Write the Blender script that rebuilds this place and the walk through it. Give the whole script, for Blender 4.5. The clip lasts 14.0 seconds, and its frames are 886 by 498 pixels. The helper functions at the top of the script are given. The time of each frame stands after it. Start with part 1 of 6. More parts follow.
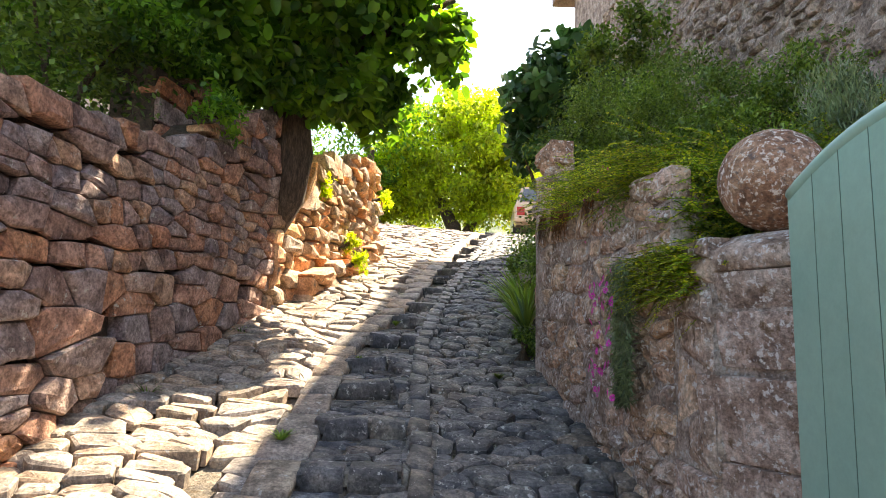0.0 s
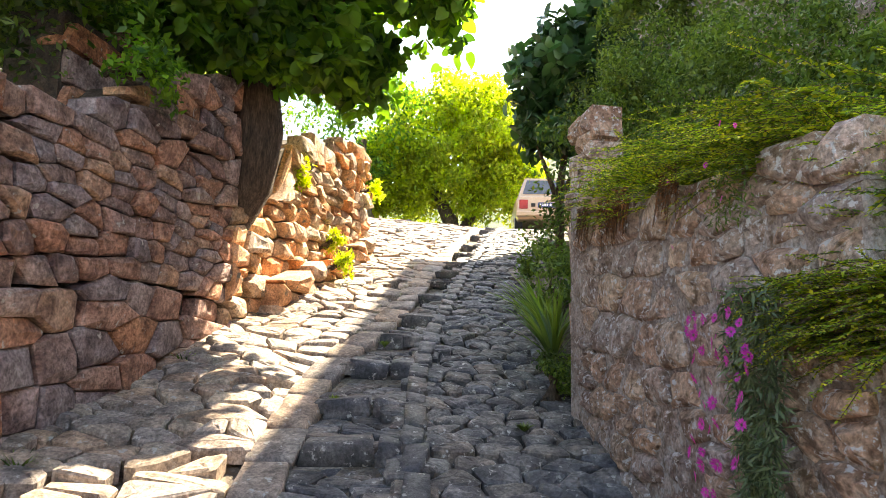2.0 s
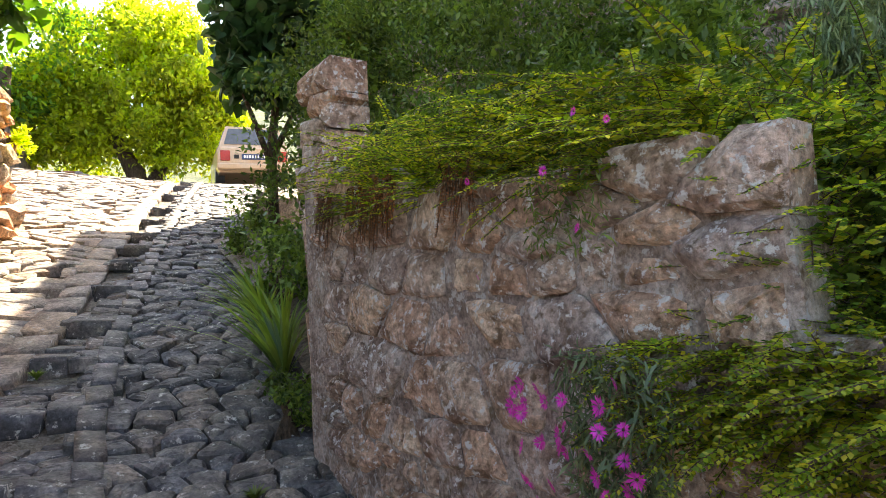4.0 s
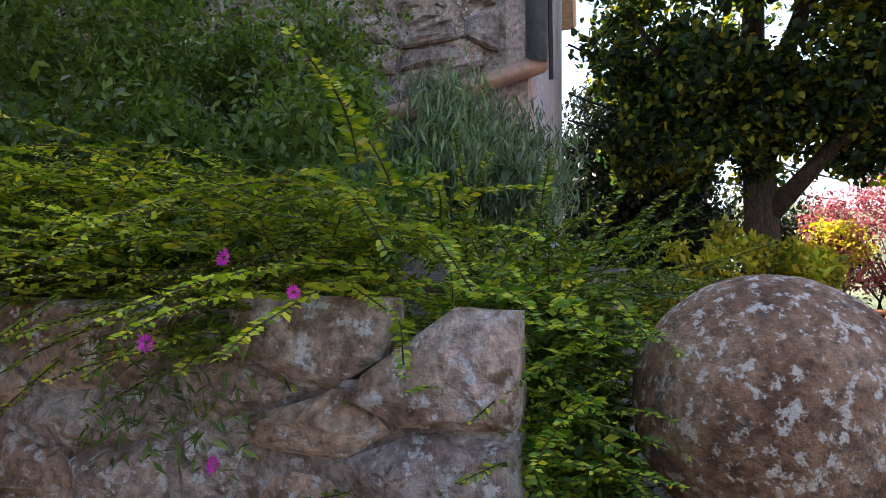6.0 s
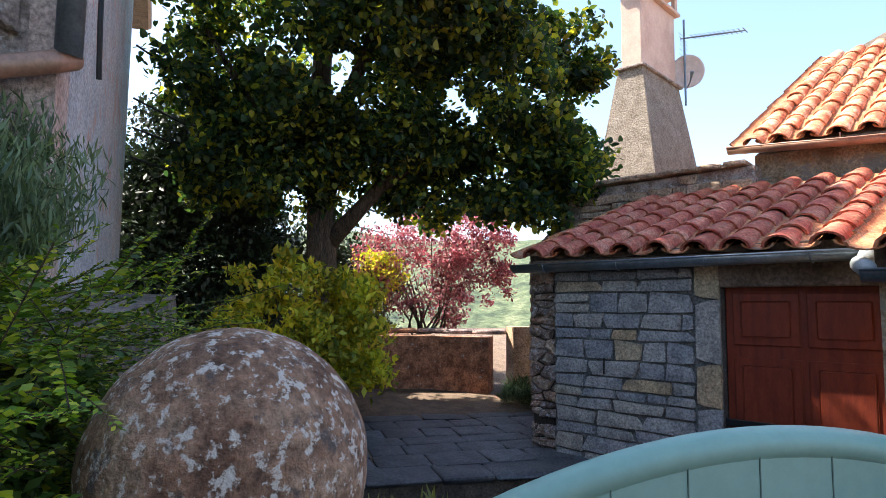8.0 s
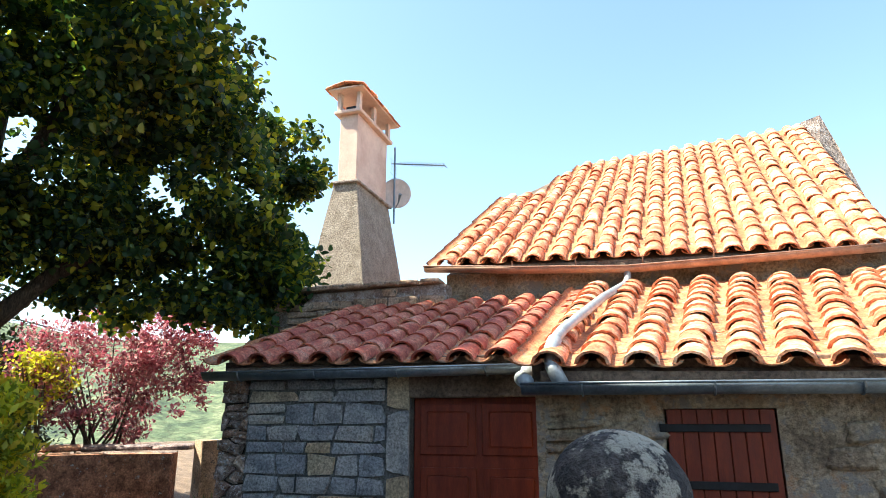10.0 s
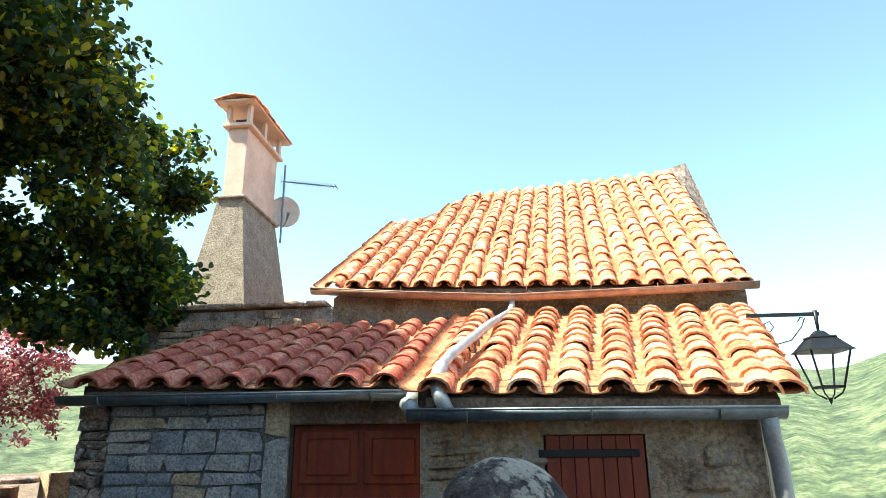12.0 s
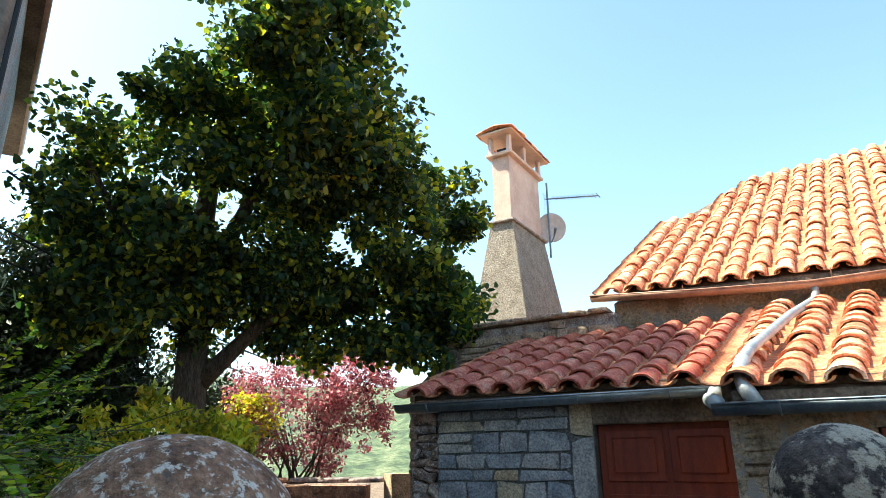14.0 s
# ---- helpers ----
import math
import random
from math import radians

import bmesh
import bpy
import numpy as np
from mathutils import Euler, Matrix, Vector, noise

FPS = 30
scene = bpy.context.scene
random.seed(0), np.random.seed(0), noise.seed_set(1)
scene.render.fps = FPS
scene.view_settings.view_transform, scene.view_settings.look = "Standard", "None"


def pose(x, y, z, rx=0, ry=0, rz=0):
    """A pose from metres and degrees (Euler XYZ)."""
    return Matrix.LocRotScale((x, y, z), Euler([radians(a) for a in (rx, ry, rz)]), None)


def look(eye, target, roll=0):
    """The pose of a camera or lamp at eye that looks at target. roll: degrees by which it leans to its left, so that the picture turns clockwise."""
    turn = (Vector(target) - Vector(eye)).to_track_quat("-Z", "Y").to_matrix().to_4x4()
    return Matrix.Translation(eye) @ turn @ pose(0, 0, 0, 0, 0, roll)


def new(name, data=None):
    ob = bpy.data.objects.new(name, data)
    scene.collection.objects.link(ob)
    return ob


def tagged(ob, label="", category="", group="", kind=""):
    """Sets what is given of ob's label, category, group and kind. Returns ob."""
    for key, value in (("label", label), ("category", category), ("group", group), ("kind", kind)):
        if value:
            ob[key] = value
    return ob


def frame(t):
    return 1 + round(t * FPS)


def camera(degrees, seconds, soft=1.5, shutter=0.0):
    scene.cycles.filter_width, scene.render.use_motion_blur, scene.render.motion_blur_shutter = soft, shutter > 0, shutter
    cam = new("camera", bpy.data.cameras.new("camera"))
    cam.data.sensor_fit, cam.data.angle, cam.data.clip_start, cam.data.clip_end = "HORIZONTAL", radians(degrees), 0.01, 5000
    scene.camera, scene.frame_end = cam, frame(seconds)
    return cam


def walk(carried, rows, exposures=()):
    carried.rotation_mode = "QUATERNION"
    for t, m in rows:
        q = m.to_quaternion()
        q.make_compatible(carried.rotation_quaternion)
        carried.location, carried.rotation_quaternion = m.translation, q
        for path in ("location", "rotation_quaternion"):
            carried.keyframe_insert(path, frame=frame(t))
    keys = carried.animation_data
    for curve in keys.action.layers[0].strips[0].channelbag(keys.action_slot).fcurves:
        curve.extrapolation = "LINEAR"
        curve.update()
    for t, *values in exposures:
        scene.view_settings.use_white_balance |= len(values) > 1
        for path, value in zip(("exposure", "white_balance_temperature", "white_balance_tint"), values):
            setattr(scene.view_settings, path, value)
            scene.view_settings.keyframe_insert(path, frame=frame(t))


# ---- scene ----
cam = camera(70.3, 14.0, soft=0.85)
PATH = [
    (0, (-0.009, 0.041, 1.488), (-0.024, 2.022, 1.759), 1.45),
    (0.5, (0.023, 0.278, 1.562), (0.008, 2.260, 1.830), 1.42),
    (1, (-0.022, 0.602, 1.557), (-0.040, 2.584, 1.821), 1.59),
    (1.5, (-0.080, 0.859, 1.705), (-0.093, 2.842, 1.967), 1.46),
    (2, (-0.062, 1.169, 1.690), (-0.061, 3.153, 1.943), 1.37),
    (2.2, (-0.032, 1.336, 1.738), (-0.019, 3.321, 1.984), 1.53),
    (4.3, (-0.027, 2.018, 1.990), (1.026, 3.717, 2.056), -1.48),
    (4.5, (0.024, 2.086, 1.988), (1.177, 3.717, 2.085), -0.57),
    (5, (0.134, 2.215, 2.106), (1.533, 3.640, 2.213), 0.39),
    (5.5, (0.143, 2.328, 2.150), (1.816, 3.417, 2.271), 0.37),
    (6, (0.172, 2.388, 2.242), (2.031, 3.116, 2.355), 0.57),
    (6.5, (0.215, 2.387, 2.275), (2.184, 2.719, 2.383), 1.00),
    (7, (0.256, 2.351, 2.287), (2.253, 2.348, 2.408), 0.84),
    (7.5, (0.258, 2.295, 2.283), (2.232, 2.008, 2.429), 0.67),
    (8, (0.247, 2.244, 2.292), (2.166, 1.711, 2.476), 0.50),
    (8.5, (0.227, 2.185, 2.321), (2.062, 1.429, 2.573), 0.25),
    (9, (0.240, 2.150, 2.329), (1.958, 1.188, 2.680), 0.09),
    (9.2, (0.261, 2.134, 2.316), (1.924, 1.097, 2.718), 0.17),
    (11.3, (0.277, 2.135, 2.329), (1.501, 0.653, 2.885), -0.44),
    (11.5, (0.283, 2.133, 2.325), (1.486, 0.639, 2.891), -0.44),
    (12, (0.297, 2.138, 2.324), (1.476, 0.632, 2.909), -0.51),
    (12.5, (0.293, 2.161, 2.317), (1.471, 0.663, 2.925), -0.54),
    (13, (0.272, 2.200, 2.297), (1.513, 0.765, 2.930), -0.79),
    (13.5, (0.250, 2.280, 2.265), (1.699, 1.058, 2.903), -0.71),
    (14, (0.175, 2.375, 2.225), (1.864, 1.509, 2.856), -0.55),
]
walk(cam, [(t, look(eye, target, roll)) for t, eye, target, roll in PATH],
     [(0.0, 2.32, 8000, 8), (1.0, 2.45, 8000, 8), (1.6, 2.55, 8100, 9), (2.2, 2.55, 8100, 9), (4.5, 2.34, 7900, 12), (5.2, 2.08, 7400, 14), (6.0, 1.95, 7100, 14), (7.0, 1.76, 6700, 12), (9.0, 1.68, 6550, 4), (12.0, 1.72, 6700, -7), (14.0, 1.7, 6550, -5)])

# ---------------------------------------------------------------- sun and sky
world = bpy.data.worlds.new("sky")
scene.world = world
world.use_nodes = True
sky = world.node_tree.nodes.new("ShaderNodeTexSky")
sky.sky_type, sky.sun_disc = "NISHITA", False
sky.sun_elevation, sky.sun_rotation, sky.altitude, sky.dust_density = radians(54), radians(35), 500, 1.5
world.node_tree.links.new(sky.outputs[0], world.node_tree.nodes["Background"].inputs[0])
world.node_tree.nodes["Background"].inputs[1].default_value = 0.14
sun = new("sun", bpy.data.lights.new("sun", "SUN"))
sun.data.energy, sun.data.angle, sun.data.color = 4.7, radians(0.6), (1.0, 0.93, 0.82)
sun.matrix_world = look((0.337 * 60, 0.481 * 60, 0.809 * 60), (0, 0, 0))

# ---------------------------------------------------------------- materials
def ramp(nt, fac, stops):
    n = nt.nodes.new("ShaderNodeValToRGB")
    while len(n.color_ramp.elements) < len(stops):
        n.color_ramp.elements.new(0.5)
    for e, (p, c) in zip(n.color_ramp.elements, stops):
        e.position, e.color = p, (*c, 1)
    nt.links.new(fac, n.inputs[0])
    return n.outputs[0]


def noise_tex(nt, vec, scale, detail=4, rough=0.6):
    n = nt.nodes.new("ShaderNodeTexNoise")
    n.inputs["Scale"].default_value, n.inputs["Detail"].default_value, n.inputs["Roughness"].default_value = scale, detail, rough
    nt.links.new(vec, n.inputs["Vector"])
    return n.outputs["Fac"]


def blend(nt, fac, a, b, kind="MIX"):
    n = nt.nodes.new("ShaderNodeMix")
    n.data_type, n.blend_type = "RGBA", kind
    for sock, v in ((n.inputs[0], fac), (n.inputs[6], a), (n.inputs[7], b)):
        if isinstance(v, (int, float)):
            sock.default_value = v
        elif isinstance(v, tuple):
            sock.default_value = (*v, 1)
        else:
            nt.links.new(v, sock)
    return n.outputs[2]


def surface(name, colours, scale=6, rough=0.9, bump=0.4, bump_scale=40, spots=None, spot_scale=14, spot_edge=0.58, vary=0.0,
            tint=None, coat=0.0, metal=0.0, island=False, depth=0.01, stretch=(1, 1, 1), moss=None, grain=1.0):
    """A weathered surface: a broad colour ramp, fine grain, optional blotches (lichen, stains) and a per-piece shift."""
    m = bpy.data.materials.new(name)
    m.use_nodes = True
    nt = m.node_tree
    bsdf = nt.nodes["Principled BSDF"]
    co = nt.nodes.new("ShaderNodeNewGeometry").outputs["Position"]
    if stretch != (1, 1, 1):
        mp = nt.nodes.new("ShaderNodeMapping")
        mp.inputs["Scale"].default_value = stretch
        nt.links.new(co, mp.inputs["Vector"])
        co = mp.outputs[0]
    broad, fine = noise_tex(nt, co, scale, 6, 0.65), noise_tex(nt, co, bump_scale, 5, 0.7)
    n = len(colours)
    col = ramp(nt, broad, [(0.38 + 0.24 * i / max(1, n - 1), c) for i, c in enumerate(colours)])
    speck = ramp(nt, fine, [(0.36, (0.5,) * 3), (0.64, (1.35,) * 3)])
    col = blend(nt, grain, col, speck, "MULTIPLY")
    if vary:
        info = nt.nodes.new("ShaderNodeObjectInfo").outputs["Random"]
        if island:
            info = nt.nodes.new("ShaderNodeNewGeometry").outputs["Random Per Island"]
        shift = ramp(nt, info, tint or [(0.0, (1 - vary,) * 3), (1.0, (1 + vary,) * 3)])
        col = blend(nt, 1.0, col, shift, "MULTIPLY")
    if spots:
        mask = ramp(nt, noise_tex(nt, co, spot_scale, 8, 0.7), [(spot_edge - 0.05, (0, 0, 0)), (spot_edge, (1, 1, 1))])
        col = blend(nt, mask, col, spots)
    if moss:
        mask2 = ramp(nt, noise_tex(nt, co, spot_scale * 0.45, 7, 0.7), [(0.57, (0, 0, 0)), (0.66, (1, 1, 1))])
        col = blend(nt, mask2, col, moss)
    nt.links.new(col, bsdf.inputs["Base Color"])
    bsdf.inputs["Roughness"].default_value, bsdf.inputs["Metallic"].default_value = rough, metal
    bsdf.inputs["Coat Weight"].default_value = coat
    b = nt.nodes.new("ShaderNodeBump")
    b.inputs["Strength"].default_value, b.inputs["Distance"].default_value = bump, depth
    both = nt.nodes.new("ShaderNodeMath")
    both.operation = "ADD"
    nt.links.new(broad, both.inputs[0])
    nt.links.new(fine, both.inputs[1])
    nt.links.new(both.outputs[0], b.inputs["Height"])
    nt.links.new(b.outputs[0], bsdf.inputs["Normal"])
    return m


def leaf_material(name, dark, light, glow=0.35, rough=0.5, edge=None, through_tint=(1.5, 1.5, 0.6)):
    """Leaves: each leaf has its own green, and lets some light through."""
    m = bpy.data.materials.new(name)
    m.use_nodes = True
    nt = m.node_tree
    bsdf, out = nt.nodes["Principled BSDF"], nt.nodes["Material Output"]
    geo = nt.nodes.new("ShaderNodeNewGeometry")
    stops = [(0.0, dark), (0.75, light)]
    if edge:
        stops = [(0.0, dark), (0.6, light), (0.93, edge)]
    col = ramp(nt, geo.outputs["Random Per Island"], stops)
    clump = ramp(nt, noise_tex(nt, geo.outputs["Position"], 2.2, 3), [(0.34, (0.5,) * 3), (0.66, (1.4,) * 3)])
    col = blend(nt, 1.0, col, clump, "MULTIPLY")
    nt.links.new(col, bsdf.inputs["Base Color"])
    bsdf.inputs["Roughness"].default_value = rough
    tr = nt.nodes.new("ShaderNodeBsdfTranslucent")
    nt.links.new(blend(nt, 1.0, col, through_tint, "MULTIPLY"), tr.inputs["Color"])
    mix = nt.nodes.new("ShaderNodeMixShader")
    mix.inputs[0].default_value = glow
    nt.links.new(bsdf.outputs[0], mix.inputs[1])
    nt.links.new(tr.outputs[0], mix.inputs[2])
    nt.links.new(mix.outputs[0], out.inputs["Surface"])
    return m


def plain(name, col, rough=0.5, metal=0.0, vary=0.12, bump=0.1, scale=9):
    return surface(name, [tuple(c * (1 - vary) for c in col), tuple(min(1, c * (1 + vary)) for c in col)], scale=scale, rough=rough, bump=bump,
                   bump_scale=60, metal=metal, depth=0.003, grain=0.3)


# ---------------------------------------------------------------- geometry helpers
def thing(name, at=(0, 0, 0), label="", category="", group="", kind="", turn=None):
    ob = new(name)
    ob.empty_display_size = 0.1
    ob.matrix_world = (turn or Matrix()) if turn else Matrix.Translation(at)
    return tagged(ob, label, category, group, kind)


def mesh_of(name, verts, faces, smooth=True):
    me = bpy.data.meshes.new(name)
    me.from_pydata([tuple(v) for v in verts], [], [tuple(f) for f in faces])
    if smooth:
        me.polygons.foreach_set("use_smooth", [True] * len(me.polygons))
    me.update()
    return me


def part(name, bm, material, parent=None, label="", smooth=False):
    """Links a bmesh (or a mesh) as one object under a thing or a part."""
    if isinstance(bm, bpy.types.Mesh):
        me = bm
    else:
        me = bpy.data.meshes.new(name)
        bmesh.ops.recalc_face_normals(bm, faces=bm.faces)
        bm.to_mesh(me)
        bm.free()
        if smooth:
            me.polygons.foreach_set("use_smooth", [True] * len(me.polygons))
    if material and not me.materials:
        me.materials.append(material)
    ob = new(name, me)
    ob.parent = parent
    if label:
        ob["label"] = label
    return ob


def box(x0, y0, z0, x1, y1, z1, bevel=0.0, bm=None):
    """A box between two corners, its edges eased."""
    bm2 = bmesh.new()
    m = Matrix.Translation(((x0 + x1) / 2, (y0 + y1) / 2, (z0 + z1) / 2)) @ Matrix.Diagonal((abs(x1 - x0), abs(y1 - y0), abs(z1 - z0), 1))
    bmesh.ops.create_cube(bm2, size=1, matrix=m)
    if bevel:
        bmesh.ops.bevel(bm2, geom=bm2.edges[:], offset=bevel, segments=1, affect="EDGES", profile=0.6)
    if bm is None:
        return bm2
    me = bpy.data.meshes.new("tmp")
    bm2.to_mesh(me)
    bm2.free()
    bm.from_mesh(me)
    bpy.data.meshes.remove(me)
    return bm


def tube(points, radius, sides=10, bm=None, close=True):
    """A round tube along points; radius may be a list."""
    bm = bm or bmesh.new()
    pts = [Vector(p) for p in points]
    rad = radius if isinstance(radius, (list, tuple)) else [radius] * len(pts)
    rings, up = [], None
    for i, p in enumerate(pts):
        d = (pts[min(i + 1, len(pts) - 1)] - pts[max(i - 1, 0)]).normalized()
        if up is None:
            up = d.orthogonal().normalized()
        up = (up - d * up.dot(d)).normalized()
        side = d.cross(up)
        rings.append([bm.verts.new(p + (up * math.cos(a) + side * math.sin(a)) * rad[i]) for a in [2 * math.pi * k / sides for k in range(sides)]])
    for a, b in zip(rings, rings[1:]):
        for k in range(sides):
            bm.faces.new((a[k], a[(k + 1) % sides], b[(k + 1) % sides], b[k]))
    if close:
        bm.faces.new(rings[0][::-1])
        bm.faces.new(rings[-1])
    return bm


def sheet(xs, ys, height, thick=0.0):
    """A grid sheet z = height(x, y)."""
    bm = bmesh.new()
    g = [[bm.verts.new((x, y, height(x, y))) for x in xs] for y in ys]
    for j in range(len(ys) - 1):
        for i in range(len(xs) - 1):
            bm.faces.new((g[j][i], g[j][i + 1], g[j + 1][i + 1], g[j + 1][i]))
    return bm


# rough blocks: a few shared shapes, scaled to each stone
def block_shape(seed, power=5.0, wobble=0.07, cuts=2):
    """A unit stone: a squarish lump with uneven faces and worn corners."""
    rng = random.Random(seed)
    bm = bmesh.new()
    bmesh.ops.create_cube(bm, size=1)
    bmesh.ops.subdivide_edges(bm, edges=bm.edges[:], cuts=cuts, use_grid_fill=True)
    off = Vector((rng.uniform(0, 50), rng.uniform(0, 50), rng.uniform(0, 50)))
    shear = [rng.uniform(-0.16, 0.16) for _ in range(4)]
    for v in bm.verts:
        p = v.co * 2
        p = p / (sum(abs(c) ** power for c in p)) ** (1 / power)
        p = p + noise.noise_vector(p * 1.1 + off) * wobble * 1.6 + noise.noise_vector(p * 2.7 + off) * wobble
        v.co = Vector((p.x + shear[0] * p.z * p.x + shear[1] * p.z * 0.4, p.y, p.z + shear[2] * p.x * p.z + shear[3] * p.x * 0.4)) * 0.5
    bmesh.ops.recalc_face_normals(bm, faces=bm.faces)
    vs = np.array([v.co[:] for v in bm.verts])
    bm.verts.index_update()
    fs = [[v.index for v in f.verts] for f in bm.faces]
    bm.free()
    return vs, fs


BLOCKS = [block_shape(k, 6.0 + 1.5 * (k % 3), 0.11, 3) for k in range(16)]
SQUARE = [block_shape(40 + k, 16, 0.028) for k in range(10)]
HEWN = [block_shape(60 + k, 22, 0.01) for k in range(6)]


class Heap:
    """Gathers many small shapes into one mesh."""

    def __init__(self):
        self.v, self.f, self.n = [], [], 0

    def add(self, vs, fs, m):
        m = np.array(m)
        self.v.append(vs @ m[:3, :3].T + m[:3, 3])
        self.f += [[i + self.n for i in f] for f in fs]
        self.n += len(vs)

    def mesh(self, name, smooth=True):
        return mesh_of(name, np.concatenate(self.v) if self.v else [], self.f, smooth)


class Pieces:
    """Stones, tiles or planks: those near the walk are objects on shared meshes, the rest one joined mesh."""

    def __init__(self, name, shapes, material, parent, near=lambda p: True, limit=300, smooth=True, rest_material=None):
        self.name, self.material, self.parent, self.near, self.limit = name, material, parent, near, limit
        self.shapes, self.heap, self.count = shapes, Heap(), 0
        self.meshes = [mesh_of(name, v, f, smooth) for v, f in shapes]
        for me in self.meshes:
            me.materials.append(material)
        self.rest_material = rest_material or material
        self.smooth = smooth

    def put(self, k, m):
        k %= len(self.shapes)
        if self.count < self.limit and self.near(m.translation):
            ob = new(self.name, self.meshes[k])
            ob.parent = self.parent
            ob.matrix_local = m
            self.count += 1
        else:
            self.heap.add(*self.shapes[k], m)

    def done(self, label=""):
        if self.heap.n:
            ob = part(self.name + "_mass", self.heap.mesh(self.name, self.smooth), self.rest_material, self.parent, label)
            ob["kind"] = "stuff"


def along(path):
    """Turns a plan polyline into a function of arc length: point, tangent; and the whole length."""
    pts = [Vector((*p, 0)) for p in path]
    seg = [(b - a).length for a, b in zip(pts, pts[1:])]

    def at(s):
        for a, b, l in zip(pts, pts[1:], seg):
            if s <= l or b is pts[-1]:
                return a.lerp(b, s / l), (b - a).normalized()
            s -= l
    return at, sum(seg)


def lay_wall(pieces, path, base, top, rng, w=(0.15, 0.4), h=(0.1, 0.2), depth=0.22, joint=0.012, tilt=3.0, proud=0.02, side=1, skip=None, sag=0.0, jitter=0.0):
    """Courses of rough stones along a plan line, their faces on the line, on the left of it when side is 1."""
    at, length = along(path)
    zmin = min(base(s) for s in np.linspace(0, length, 30))
    zmax = max(top(s) for s in np.linspace(0, length, 30))
    z, k = zmin, 0
    while z < zmax:
        hh = rng.uniform(*h)
        s = 0.0
        while s < length:
            ww = rng.uniform(*w) * (0.8 + 0.5 * hh / h[1])
            ww = length - s if length - s - ww < w[0] * 0.6 else ww
            c = s + ww / 2
            if 0 <= c <= length:
                off = sag * math.sin(c * 1.7 + z * 0.8) * hh
                zc = z + hh / 2 + off + (rng.uniform(-jitter, jitter) * hh if jitter else 0.0)
                if base(c) - hh * 0.5 < zc < top(c) - hh * 0.35 + rng.uniform(-0.3, 0.3) * hh and not (skip and skip(c, zc)):
                    p, t = at(c)
                    n = Vector((-t.y, t.x, 0)) * side
                    split = 2 if rng.random() < 0.22 and hh > 0.13 else 1
                    for part_ in range(split):
                        hz = hh / split
                        pos = p - n * (depth / 2 - rng.uniform(0, proud)) + Vector((0, 0, zc + (part_ - (split - 1) / 2) * hz))
                        rot = Matrix((( t.x, -n.x, 0), (t.y, -n.y, 0), (0, 0, 1))).to_4x4()
                        m = Matrix.Translation(pos) @ rot @ Euler((radians(rng.uniform(-tilt, tilt)), radians(rng.uniform(-tilt, tilt)), radians(rng.uniform(-tilt, tilt)))).to_matrix().to_4x4()
                        m = m @ Matrix.Diagonal((ww - joint, depth, hz - joint, 1))
                        pieces.put(rng.randrange(99), m)
            s += ww
        z += hh


# stones fitted to one another
def clip(poly, px, py, nx, ny):
    """The part of a polygon on the inner side of a line."""
    out = []
    for (ax, ay), (bx, by) in zip(poly, poly[1:] + poly[:1]):
        da, db = (ax - px) * nx + (ay - py) * ny, (bx - px) * nx + (by - py) * ny
        if da <= 0:
            out.append((ax, ay))
        if da * db < 0:
            f = da / (da - db)
            out.append((ax + (bx - ax) * f, ay + (by - ay) * f))
    return out


def fitted(seeds, stretch, joint, worn=0.2):
    """Stone outlines fitted to one another round their seeds (u, v, half width, half height)."""
    pts = np.array([(u, v * stretch) for u, v, *_ in seeds])
    cells_ = []
    for i, (u, v, hw, hh) in enumerate(seeds):
        x, y = pts[i]
        poly = [(x - hw, y - hh * stretch), (x + hw, y - hh * stretch), (x + hw, y + hh * stretch), (x - hw, y + hh * stretch)]
        gap = pts - pts[i]
        dist = np.hypot(gap[:, 0], gap[:, 1])
        for j in np.argsort(dist)[1:18]:
            if dist[j] < 1e-5 or not poly:
                continue
            nx, ny = gap[j] / dist[j]
            half = dist[j] * 0.5 - joint * 0.5
            poly = clip(poly, x + nx * half, y + ny * half, nx, ny)
        poly = [(a, b / stretch) for a, b in poly]
        keep = [p for p, q in zip(poly, poly[1:] + poly[:1]) if math.hypot(p[0] - q[0], p[1] - q[1]) > 0.012]
        if len(keep) < 3:
            continue
        if worn:
            keep = [(p[0] + (q[0] - p[0]) * f, p[1] + (q[1] - p[1]) * f) for p, q in zip(keep, keep[1:] + keep[:1]) for f in (worn, 1 - worn)]
        cells_.append(((u, v), keep))
    return cells_


